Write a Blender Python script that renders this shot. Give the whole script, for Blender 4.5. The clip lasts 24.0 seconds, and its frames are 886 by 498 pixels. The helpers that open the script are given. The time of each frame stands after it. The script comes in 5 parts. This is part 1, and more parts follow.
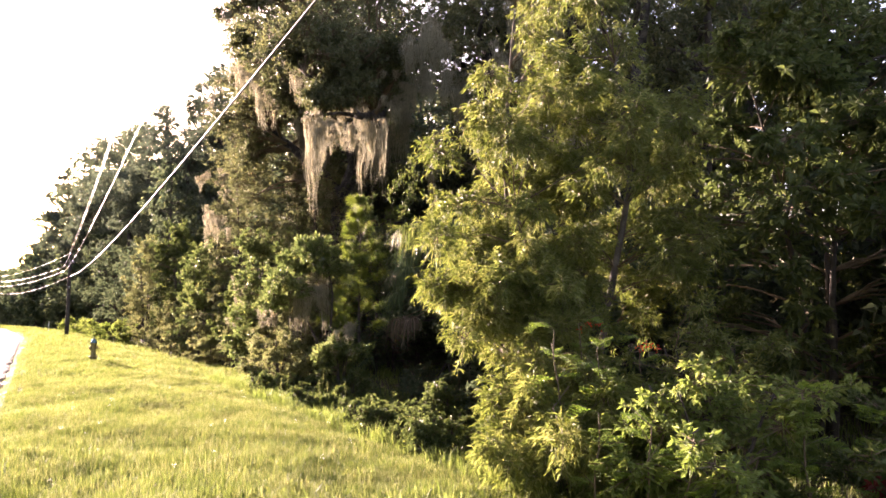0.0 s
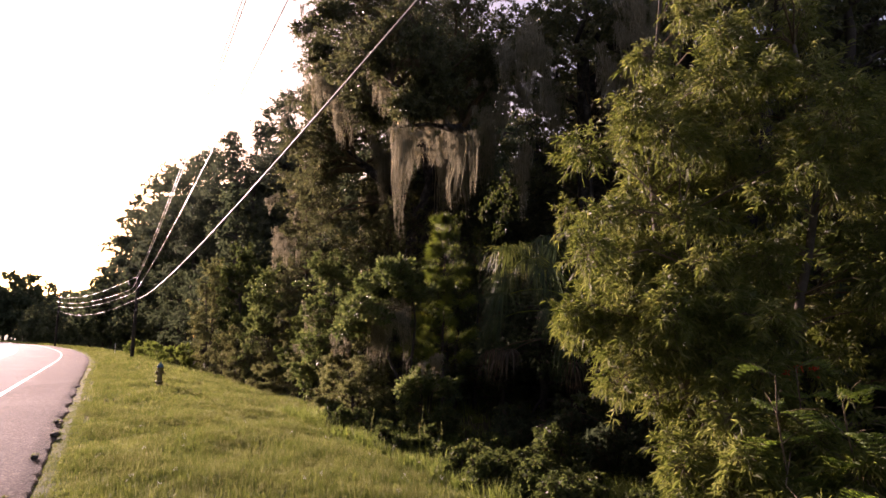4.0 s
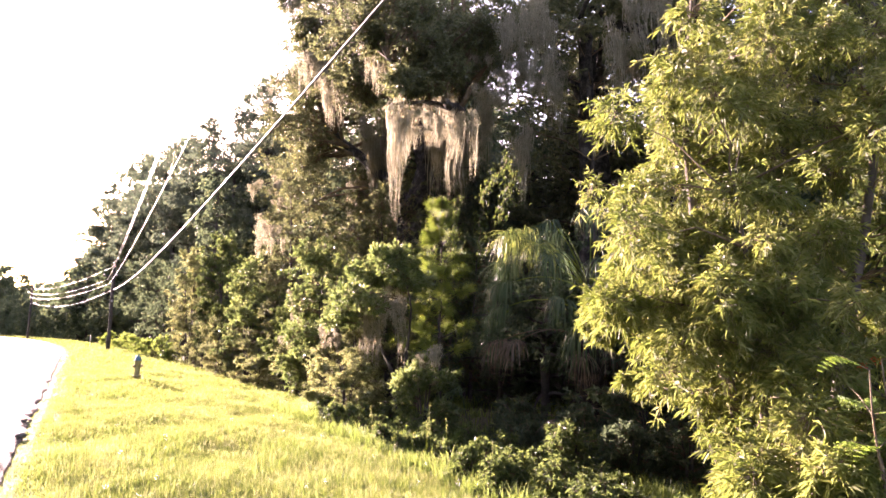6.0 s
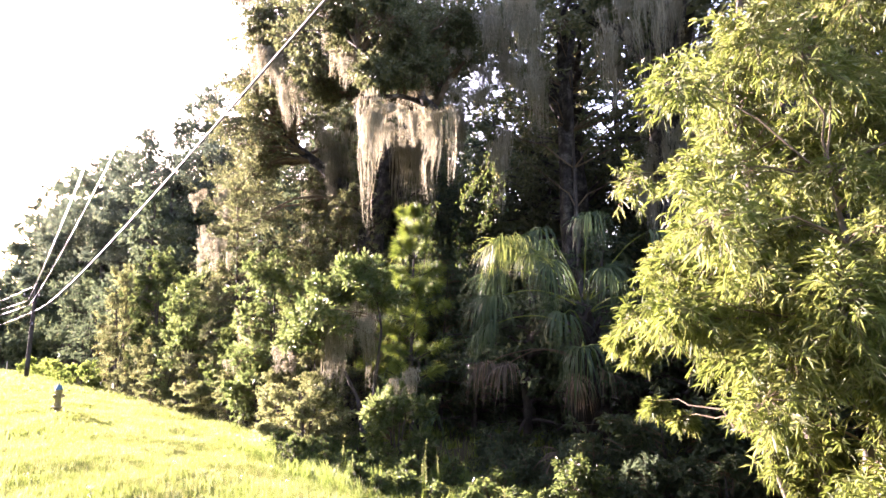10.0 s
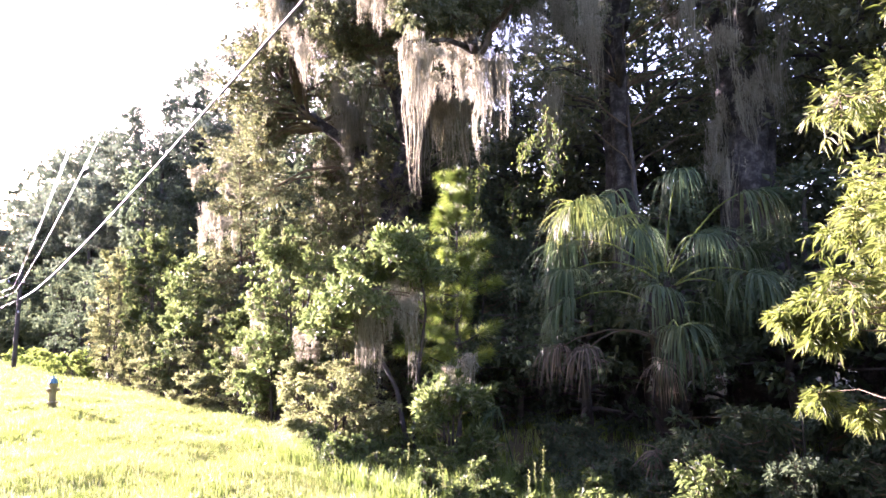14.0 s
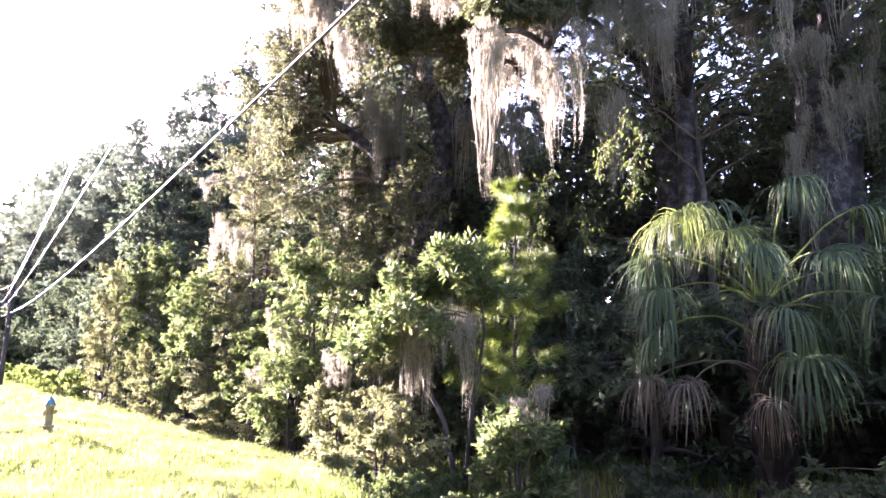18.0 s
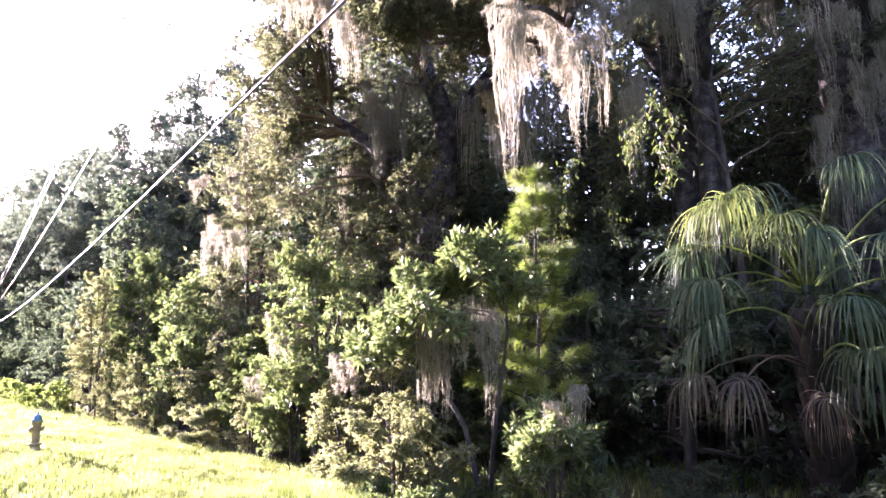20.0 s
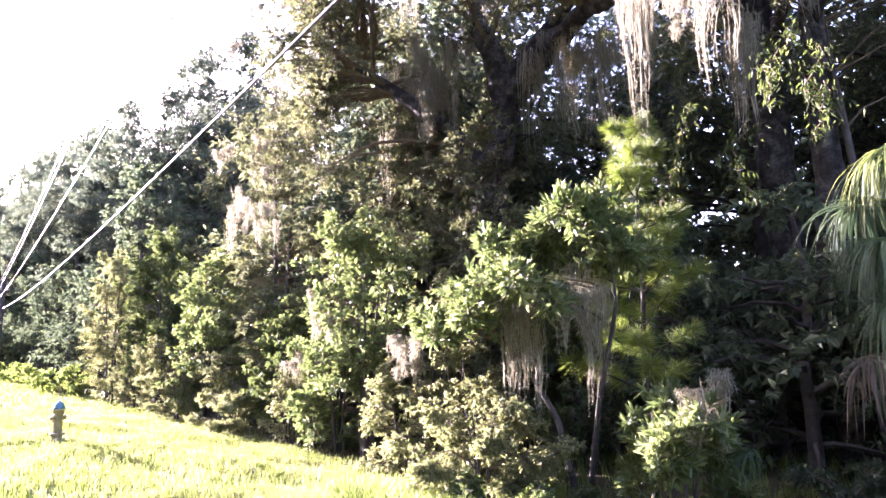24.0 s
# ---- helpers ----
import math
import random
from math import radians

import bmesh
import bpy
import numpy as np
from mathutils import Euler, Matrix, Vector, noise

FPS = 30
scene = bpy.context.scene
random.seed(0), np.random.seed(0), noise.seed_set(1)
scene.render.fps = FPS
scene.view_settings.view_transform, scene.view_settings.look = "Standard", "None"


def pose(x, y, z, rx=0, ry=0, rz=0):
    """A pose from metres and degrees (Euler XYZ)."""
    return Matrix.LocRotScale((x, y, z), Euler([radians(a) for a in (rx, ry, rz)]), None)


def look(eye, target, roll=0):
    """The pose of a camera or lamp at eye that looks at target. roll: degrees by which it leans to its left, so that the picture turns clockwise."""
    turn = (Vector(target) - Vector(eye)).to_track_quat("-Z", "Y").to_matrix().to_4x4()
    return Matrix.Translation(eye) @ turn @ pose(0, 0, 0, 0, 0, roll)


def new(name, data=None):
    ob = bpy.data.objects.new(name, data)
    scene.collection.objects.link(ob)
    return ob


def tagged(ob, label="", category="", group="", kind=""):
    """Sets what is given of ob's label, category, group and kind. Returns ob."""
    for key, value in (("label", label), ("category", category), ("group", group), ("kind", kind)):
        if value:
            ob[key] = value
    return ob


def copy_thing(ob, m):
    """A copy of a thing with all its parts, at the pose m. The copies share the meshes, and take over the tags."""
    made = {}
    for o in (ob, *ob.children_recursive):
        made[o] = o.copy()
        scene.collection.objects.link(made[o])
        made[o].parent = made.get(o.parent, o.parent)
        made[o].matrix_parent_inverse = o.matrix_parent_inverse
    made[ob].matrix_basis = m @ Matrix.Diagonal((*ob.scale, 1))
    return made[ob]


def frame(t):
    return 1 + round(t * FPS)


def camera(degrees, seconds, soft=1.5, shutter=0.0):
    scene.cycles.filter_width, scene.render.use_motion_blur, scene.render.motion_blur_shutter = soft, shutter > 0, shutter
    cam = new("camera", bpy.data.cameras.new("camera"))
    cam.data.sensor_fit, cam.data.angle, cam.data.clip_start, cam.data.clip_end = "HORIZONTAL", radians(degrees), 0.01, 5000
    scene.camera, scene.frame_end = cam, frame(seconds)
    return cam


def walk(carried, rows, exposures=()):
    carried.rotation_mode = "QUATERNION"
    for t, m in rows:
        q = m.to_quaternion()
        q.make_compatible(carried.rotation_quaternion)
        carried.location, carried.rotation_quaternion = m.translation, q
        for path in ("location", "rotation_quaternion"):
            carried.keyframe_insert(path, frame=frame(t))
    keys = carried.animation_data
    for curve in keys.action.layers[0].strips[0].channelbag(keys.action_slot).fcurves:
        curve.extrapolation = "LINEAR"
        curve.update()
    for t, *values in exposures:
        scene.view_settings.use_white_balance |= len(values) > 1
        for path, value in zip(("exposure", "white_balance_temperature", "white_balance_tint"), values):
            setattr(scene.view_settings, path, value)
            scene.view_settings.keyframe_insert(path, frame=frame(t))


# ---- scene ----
cam = camera(70.5, 24.0)
METRES, EYE, TILT, LEAN, TURN = 10.5, 1.55, 5.6, 0.4, -33.0
ROWS = [
    (0.0, 0.0, 0.0, 0.0, -0.0, 0.0, -0.0),
    (0.5, -0.0159, 0.0073, 0.002, 8.45, 2.72, 0.02),
    (1.0, -0.0297, 0.016, 0.0026, 14.13, 2.78, 1.06),
    (1.5, -0.04, 0.0296, 0.0016, 15.43, 2.71, 2.96),
    (2.0, -0.0521, 0.0436, -0.0001, 15.6, 3.72, 0.74),
    (2.5, -0.066, 0.0654, -0.004, 12.91, 2.6, -0.39),
    (3.0, -0.0785, 0.0841, -0.0074, 10.95, 2.17, -1.32),
    (3.5, -0.0852, 0.1112, -0.0096, 6.03, 3.09, -1.98),
    (5.5, -0.1219, 0.1884, -0.019, 3.66, 1.96, -0.22),
    (6.0, -0.1332, 0.206, -0.0214, 2.96, 1.94, -0.93),
    (6.5, -0.145, 0.2218, -0.0173, 0.91, 3.57, 0.13),
    (7.0, -0.1535, 0.2363, -0.0223, 0.63, 2.69, 0.73),
    (7.5, -0.1601, 0.2541, -0.0246, 0.04, 3.7, -0.17),
    (8.0, -0.1666, 0.2722, -0.027, -1.52, 3.15, -1.11),
    (8.5, -0.1793, 0.2904, -0.0275, -1.99, 3.28, 2.07),
    (9.0, -0.1835, 0.3117, -0.0349, -2.04, 3.18, 0.6),
    (9.5, -0.1895, 0.3224, -0.035, -2.21, 4.17, -0.8),
    (11.5, -0.2295, 0.3909, -0.0417, -2.01, 2.81, -0.72),
    (12.0, -0.2449, 0.4089, -0.0418, -0.97, 2.76, 1.12),
    (12.5, -0.2548, 0.4338, -0.047, -0.55, 2.42, 1.95),
    (13.0, -0.2698, 0.4497, -0.0483, -0.59, 3.8, -2.2),
    (13.5, -0.2832, 0.4685, -0.0462, -0.23, 1.97, 0.08),
    (14.0, -0.2957, 0.4837, -0.0488, -3.29, 2.4, -0.01),
    (14.5, -0.307, 0.5005, -0.0499, -3.81, 3.03, -3.58),
    (15.0, -0.3202, 0.5184, -0.0523, -6.45, 2.98, -0.75),
    (15.5, -0.3325, 0.5294, -0.0538, -9.08, 2.77, -2.22),
    (16.0, -0.3413, 0.5474, -0.0543, -9.03, 2.28, -0.81),
    (16.5, -0.357, 0.5613, -0.0544, -9.43, 3.71, -2.64),
    (17.0, -0.3713, 0.5718, -0.0578, -10.63, 2.11, -2.02),
    (17.5, -0.3784, 0.593, -0.0547, -6.79, 4.57, -0.85),
    (18.0, -0.3899, 0.602, -0.0617, -4.06, 4.78, -1.48),
    (18.5, -0.3989, 0.6236, -0.0617, -5.67, 4.2, -0.24),
    (20.5, -0.4405, 0.6833, -0.069, -4.93, 5.03, 0.09),
    (21.0, -0.4502, 0.7058, -0.0681, -4.89, 2.36, 2.28),
    (21.5, -0.4614, 0.7227, -0.0743, -2.49, 5.12, -2.06),
    (22.0, -0.4768, 0.744, -0.0769, -3.14, 4.41, 0.18),
    (22.5, -0.4883, 0.7597, -0.0797, -4.75, 2.5, 0.4),
    (23.0, -0.498, 0.7788, -0.0783, -4.46, 5.21, -2.09),
    (23.5, -0.511, 0.7945, -0.082, -4.0, 3.39, -1.25),
    (24.0, -0.5216, 0.8053, -0.0847, -4.76, 3.66, -0.05),
]
EXPOSURES = [(0.0, 2.85, 6700, 42), (0.3, 3.1, 6700, 44), (0.9, 2.85, 6900, 48), (1.5, 1.95, 6900, 50), (2.1, 1.45, 6900, 50), (3.0, 0.85, 6900, 50), (3.5, 0.75, 6900, 50),
             (5.5, 3.25, 6500, 50), (6.5, 3.35, 6400, 50), (7.5, 3.45, 6250, 49), (9.5, 3.6, 6050, 44), (12.0, 3.78, 5650, 51), (15.0, 3.88, 5550, 52), (17.0, 4.03, 5500, 52), (18.0, 4.03, 5450, 53), (20.0, 3.83, 5450, 53), (22.0, 3.76, 5450, 53), (24.0, 3.95, 5450, 51)]
walk(cam, [(t, pose(0, 0, EYE, TILT, LEAN, TURN) @ pose(METRES * x, METRES * y, METRES * z, 90 + pitch, roll, yaw)) for t, x, y, z, yaw, pitch, roll in ROWS], EXPOSURES)


# ---- light and sky ----
SUN_AZ, SUN_EL = -11.2, 9.5          # degrees: to the right of +y, above the horizon

world = bpy.data.worlds.new("sky")
scene.world = world
world.use_nodes = True
wn = world.node_tree.nodes
wl = world.node_tree.links
sky = wn.new("ShaderNodeTexSky")
sky.sky_type = "NISHITA"
sky.sun_disc = False
sky.sun_elevation = radians(SUN_EL)
sky.sun_rotation = radians(SUN_AZ)
sky.dust_density = 4.5
sky.ozone_density = 0.6
sky.air_density = 1.0
wl.new(sky.outputs[0], wn["Background"].inputs[0])
wn["Background"].inputs[1].default_value = 0.145

sun_data = bpy.data.lights.new("sun", "SUN")
sun_data.energy = 5.0
sun_data.angle = radians(0.5)
sun_data.color = (1.0, 0.89, 0.74)
sun = new("sun", sun_data)
a, e = radians(SUN_AZ), radians(SUN_EL)
sun.matrix_world = look((0, 0, 30), (-math.sin(a) * math.cos(e), -math.cos(a) * math.cos(e), 30 - math.sin(e)))

# ---- materials ----


def material(name):
    m = bpy.data.materials.new(name)
    m.use_nodes = True
    return m, m.node_tree.nodes, m.node_tree.links, m.node_tree.nodes["Principled BSDF"]


def ramp(nodes, stops):
    r = nodes.new("ShaderNodeValToRGB")
    while len(r.color_ramp.elements) < len(stops):
        r.color_ramp.elements.new(0.5)
    for el, (p, c) in zip(r.color_ramp.elements, stops):
        el.position, el.color = p, (*c, 1)
    return r


def noise_node(nodes, links, scale, detail=4.0, rough=0.6, coord="Object"):
    tc = nodes.new("ShaderNodeTexCoord")
    n = nodes.new("ShaderNodeTexNoise")
    n.inputs["Scale"].default_value = scale
    n.inputs["Detail"].default_value = detail
    n.inputs["Roughness"].default_value = rough
    links.new(tc.outputs[coord], n.inputs["Vector"])
    return n


def leaf_material(name, dark, mid, light, rough=0.5, through_light=0.35, spec=0.35, glow=2.0):
    """Leaves: colour varies leaf by leaf and branch by branch; light shines through them."""
    m, n, l, p = material(name)
    geo = n.new("ShaderNodeNewGeometry")
    r = ramp(n, [(0.0, dark), (0.5, mid), (0.95, light)])
    big = noise_node(n, l, 1.3, 3.0)
    mix = n.new("ShaderNodeMath")
    mix.operation = "MULTIPLY_ADD"
    l.new(geo.outputs["Random Per Island"], mix.inputs[0])
    mix.inputs[1].default_value = 0.6
    sub = n.new("ShaderNodeMath")
    sub.operation = "MULTIPLY_ADD"
    l.new(big.outputs["Fac"], sub.inputs[0])
    sub.inputs[1].default_value = 1.0
    sub.inputs[2].default_value = -0.3
    l.new(sub.outputs[0], mix.inputs[2])
    l.new(mix.outputs[0], r.inputs[0])
    l.new(r.outputs[0], p.inputs["Base Color"])
    p.inputs["Roughness"].default_value = rough
    p.inputs["Specular IOR Level"].default_value = spec
    tr = n.new("ShaderNodeBsdfTranslucent")
    hs = n.new("ShaderNodeHueSaturation")
    hs.inputs["Value"].default_value = glow
    hs.inputs["Saturation"].default_value = 1.1
    hs.inputs["Hue"].default_value = 0.493
    l.new(r.outputs[0], hs.inputs["Color"])
    l.new(hs.outputs[0], tr.inputs["Color"])
    ms = n.new("ShaderNodeMixShader")
    ms.inputs[0].default_value = through_light
    l.new(p.outputs[0], ms.inputs[1])
    l.new(tr.outputs[0], ms.inputs[2])
    l.new(ms.outputs[0], n["Material Output"].inputs["Surface"])
    return m


def surface_material(name, stops, scale, rough=0.8, bump=0.3, bump_scale=30.0, fine=None, spec=0.3, metal=0.0):
    m, n, l, p = material(name)
    n1 = noise_node(n, l, scale, 6.0)
    n2 = noise_node(n, l, fine or scale * 12, 4.0)
    mx = n.new("ShaderNodeMath")
    mx.operation = "MULTIPLY_ADD"
    l.new(n2.outputs["Fac"], mx.inputs[0])
    mx.inputs[1].default_value = 0.5
    ad = n.new("ShaderNodeMath")
    ad.operation = "MULTIPLY_ADD"
    l.new(n1.outputs["Fac"], ad.inputs[0])
    ad.inputs[1].default_value = 1.3
    ad.inputs[2].default_value = -0.4
    l.new(ad.outputs[0], mx.inputs[2])
    r = ramp(n, stops)
    l.new(mx.outputs[0], r.inputs[0])
    l.new(r.outputs[0], p.inputs["Base Color"])
    b = n.new("ShaderNodeBump")
    b.inputs["Strength"].default_value = bump
    n3 = noise_node(n, l, bump_scale, 5.0)
    l.new(n3.outputs["Fac"], b.inputs["Height"])
    l.new(b.outputs[0], p.inputs["Normal"])
    p.inputs["Roughness"].default_value = rough
    p.inputs["Specular IOR Level"].default_value = spec
    p.inputs["Metallic"].default_value = metal
    return m


M_WILLOW = leaf_material("willow_leaf", (0.058, 0.08, 0.017), (0.11, 0.136, 0.035), (0.205, 0.218, 0.078), 0.5, 0.46, 0.35, 2.15)
M_BROAD = leaf_material("broad_leaf", (0.038, 0.055, 0.02), (0.066, 0.09, 0.028), (0.12, 0.145, 0.05), 0.5, 0.42, 0.25, 2.0)
M_BAY = leaf_material("bay_leaf", (0.05, 0.076, 0.024), (0.092, 0.124, 0.04), (0.18, 0.208, 0.082), 0.38, 0.4, 0.5, 2.1)
M_OAK = leaf_material("oak_leaf", (0.045, 0.056, 0.026), (0.078, 0.09, 0.038), (0.15, 0.155, 0.072), 0.46, 0.38, 0.4, 2.1)
M_SCRUB = leaf_material("scrub_leaf", (0.08, 0.093, 0.036), (0.14, 0.156, 0.063), (0.26, 0.268, 0.135), 0.55, 0.43, 0.3, 2.0)
# darker leaf copy: the wood's shade is put into its colour
M_DEEP = leaf_material("shade_toned_leaf", (0.036, 0.05, 0.028), (0.056, 0.076, 0.04), (0.095, 0.115, 0.06), 0.6, 0.38, 0.16, 2.1)
M_PINE = leaf_material("pine_needle", (0.07, 0.1, 0.02), (0.13, 0.175, 0.04), (0.22, 0.26, 0.07), 0.5, 0.4, 0.3)
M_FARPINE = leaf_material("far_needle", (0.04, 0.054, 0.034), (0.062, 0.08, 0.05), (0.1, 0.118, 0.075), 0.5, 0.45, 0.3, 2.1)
M_FERNY = leaf_material("feathery_leaf", (0.07, 0.12, 0.02), (0.12, 0.18, 0.035), (0.19, 0.26, 0.06), 0.5, 0.45, 0.3)
M_PALM = leaf_material("palm_leaf", (0.034, 0.058, 0.026), (0.058, 0.09, 0.04), (0.11, 0.145, 0.064), 0.52, 0.3, 0.22)
M_PALM_YELLOW = leaf_material("young_palm_leaf", (0.062, 0.088, 0.024), (0.105, 0.135, 0.038), (0.19, 0.2, 0.068), 0.5, 0.35, 0.25)
M_PALM_DEAD = leaf_material("dead_palm_leaf", (0.065, 0.051, 0.036), (0.11, 0.088, 0.06), (0.23, 0.18, 0.12), 0.7, 0.25, 0.2)
M_VINE = leaf_material("vine_leaf", (0.038, 0.06, 0.014), (0.064, 0.09, 0.023), (0.12, 0.14, 0.045), 0.5, 0.4, 0.25, 1.7)
M_GRASS = leaf_material("grass_blade", (0.062, 0.098, 0.02), (0.144, 0.18, 0.048), (0.295, 0.3, 0.135), 0.6, 0.5, 0.2, 1.6)
M_WEED = leaf_material("weed_leaf", (0.075, 0.11, 0.026), (0.13, 0.175, 0.045), (0.22, 0.25, 0.085), 0.5, 0.48, 0.25)
M_MOSS = leaf_material("moss_strand", (0.16, 0.15, 0.098), (0.27, 0.258, 0.175), (0.42, 0.4, 0.29), 0.85, 0.42, 0.1, 1.2)
M_FLOWER = leaf_material("red_petal", (0.5, 0.05, 0.02), (0.6, 0.08, 0.03), (0.7, 0.16, 0.06), 0.5, 0.4, 0.3, 1.1)
M_BLOOM = leaf_material("white_petal", (0.6, 0.6, 0.55), (0.7, 0.7, 0.65), (0.8, 0.8, 0.75), 0.5, 0.4, 0.3, 1.0)
M_REDLEAF = leaf_material("red_leaf", (0.1, 0.025, 0.02), (0.16, 0.04, 0.03), (0.22, 0.07, 0.05), 0.5, 0.4, 0.3)
M_BARK = surface_material("bark", [(0.2, (0.03, 0.024, 0.019)), (0.55, (0.066, 0.056, 0.045)), (0.9, (0.13, 0.115, 0.095))], 3.0, 0.9, 0.9, 22.0)
# old grey bark, its tone lowered to carry the trunks' deep shade
M_OLD_BARK = surface_material("shade_toned_old_bark", [(0.25, (0.014, 0.012, 0.01)), (0.5, (0.04, 0.035, 0.029)), (0.75, (0.12, 0.11, 0.092))], 5.0, 0.92, 1.0, 11.0, 22.0)
# palm fibre with the shade under the canopy darkened into its colour
M_BOOTS = surface_material("shade_toned_palm_fibre", [(0.2, (0.016, 0.013, 0.01)), (0.55, (0.032, 0.026, 0.02)), (0.9, (0.06, 0.05, 0.038))], 4.0, 0.95, 0.9, 30.0)
M_PALE_BARK = surface_material("pale_bark", [(0.2, (0.065, 0.054, 0.04)), (0.55, (0.12, 0.102, 0.078)), (0.9, (0.2, 0.175, 0.14))], 3.0, 0.9, 0.8, 26.0)
M_TWIG = surface_material("twig", [(0.2, (0.08, 0.06, 0.035)), (0.6, (0.14, 0.105, 0.06)), (0.9, (0.2, 0.16, 0.1))], 6.0, 0.85, 0.3, 60.0)
M_POLE = surface_material("weathered_pole_wood", [(0.2, (0.04, 0.033, 0.026)), (0.6, (0.07, 0.06, 0.048)), (0.9, (0.115, 0.1, 0.082))], 2.0, 0.9, 0.4, 40.0)
M_CABLE = surface_material("cable_sheath", [(0.2, (0.1, 0.097, 0.093)), (0.6, (0.16, 0.156, 0.15)), (0.9, (0.22, 0.215, 0.205))], 5.0, 0.55, 0.1, 60.0, None, 0.35)
M_WIRE = surface_material("aluminium_wire", [(0.2, (0.5, 0.5, 0.5)), (0.6, (0.6, 0.6, 0.6)), (0.9, (0.7, 0.7, 0.7))], 5.0, 0.42, 0.1, 60.0, None, 0.6, 0.5)
M_HYDRANT = surface_material("faded_yellow_paint", [(0.2, (0.16, 0.13, 0.055)), (0.6, (0.29, 0.24, 0.1)), (0.9, (0.38, 0.33, 0.16))], 6.0, 0.5, 0.2, 50.0)
M_BONNET = surface_material("light_blue_paint", [(0.2, (0.05, 0.12, 0.16)), (0.6, (0.08, 0.18, 0.23)), (0.9, (0.14, 0.25, 0.3))], 6.0, 0.45, 0.2, 50.0)
M_STEEL = surface_material("galvanised_steel", [(0.2, (0.3, 0.3, 0.31)), (0.6, (0.42, 0.42, 0.43)), (0.9, (0.55, 0.55, 0.56))], 8.0, 0.45, 0.15, 60.0, None, 0.5, 0.8)
M_LINE = surface_material("worn_road_paint", [(0.1, (0.3, 0.3, 0.29)), (0.4, (0.62, 0.62, 0.6)), (0.9, (0.78, 0.78, 0.75))], 4.0, 0.6, 0.3, 80.0, 40.0)
M_YELLOW = surface_material("worn_yellow_road_paint", [(0.1, (0.1, 0.092, 0.075)), (0.5, (0.15, 0.13, 0.085)), (0.9, (0.24, 0.195, 0.1))], 4.0, 0.6, 0.3, 80.0, 40.0)


def verge_ground(name):
    """Straw-green thatch on the open verge, giving way to dark leaf litter under the trees."""
    m, n, l, p = material(name)
    thatch = ramp(n, [(0.2, (0.055, 0.075, 0.024)), (0.5, (0.095, 0.12, 0.04)), (0.85, (0.16, 0.17, 0.075))])
    litter = ramp(n, [(0.15, (0.035, 0.03, 0.016)), (0.5, (0.06, 0.054, 0.026)), (0.9, (0.1, 0.085, 0.045))])
    fine = noise_node(n, l, 16.0, 6.0, 0.7)
    for r in (thatch, litter):
        l.new(fine.outputs["Fac"], r.inputs[0])
    tc = n.new("ShaderNodeTexCoord")
    sep = n.new("ShaderNodeSeparateXYZ")
    l.new(tc.outputs["Object"], sep.inputs[0])
    wander = noise_node(n, l, 0.7, 4.0)
    add = n.new("ShaderNodeMath")
    add.operation = "MULTIPLY_ADD"
    l.new(wander.outputs["Fac"], add.inputs[0])
    add.inputs[1].default_value = 1.6
    l.new(sep.outputs["X"], add.inputs[2])
    where = n.new("ShaderNodeMapRange")
    where.inputs["From Min"].default_value = 6.2
    where.inputs["From Max"].default_value = 7.4
    l.new(add.outputs[0], where.inputs["Value"])
    mix = n.new("ShaderNodeMix")
    mix.data_type = "RGBA"
    l.new(where.outputs[0], mix.inputs[0])
    l.new(thatch.outputs[0], mix.inputs[6])
    l.new(litter.outputs[0], mix.inputs[7])
    l.new(mix.outputs[2], p.inputs["Base Color"])
    b = n.new("ShaderNodeBump")
    b.inputs["Strength"].default_value = 0.6
    l.new(fine.outputs["Fac"], b.inputs["Height"])
    l.new(b.outputs[0], p.inputs["Normal"])
    p.inputs["Roughness"].default_value = 0.95
    p.inputs["Specular IOR Level"].default_value = 0.1
    return m


M_SOIL = verge_ground("verge_thatch_and_leaf_litter")


def asphalt(name, stops, coarse, contrast=1.0):
    m, n, l, p = material(name)
    big = noise_node(n, l, 0.35, 5.0)
    r = ramp(n, stops)
    l.new(big.outputs["Fac"], r.inputs[0])
    tc = n.new("ShaderNodeTexCoord")
    v = n.new("ShaderNodeTexVoronoi")
    v.inputs["Scale"].default_value = coarse
    l.new(tc.outputs["Object"], v.inputs["Vector"])
    sep = n.new("ShaderNodeSeparateColor")
    l.new(v.outputs["Color"], sep.inputs[0])
    mul = n.new("ShaderNodeMix")
    mul.data_type = "RGBA"
    mul.blend_type = "MULTIPLY"
    mul.inputs[0].default_value = 0.85
    grey = ramp(n, [(0.0, (0.35 / contrast, 0.33 / contrast, 0.33 / contrast)), (0.6, (0.85, 0.82, 0.8)), (1.0, (1.9 * contrast, 1.8 * contrast, 1.75 * contrast))])
    l.new(sep.outputs[0], grey.inputs[0])
    l.new(r.outputs[0], mul.inputs[6])
    l.new(grey.outputs[0], mul.inputs[7])
    l.new(mul.outputs[2], p.inputs["Base Color"])
    b = n.new("ShaderNodeBump")
    b.inputs["Strength"].default_value = min(1.0, 0.5 * contrast)
    b.inputs["Distance"].default_value = 0.006 * contrast
    l.new(v.outputs["Distance"], b.inputs["Height"])
    l.new(b.outputs[0], p.inputs["Normal"])
    p.inputs["Roughness"].default_value = 0.9
    p.inputs["Specular IOR Level"].default_value = 0.12
    return m


M_ASPHALT = asphalt("asphalt", [(0.25, (0.054, 0.062, 0.068)), (0.55, (0.09, 0.102, 0.111)), (0.8, (0.114, 0.128, 0.138))], 110.0)
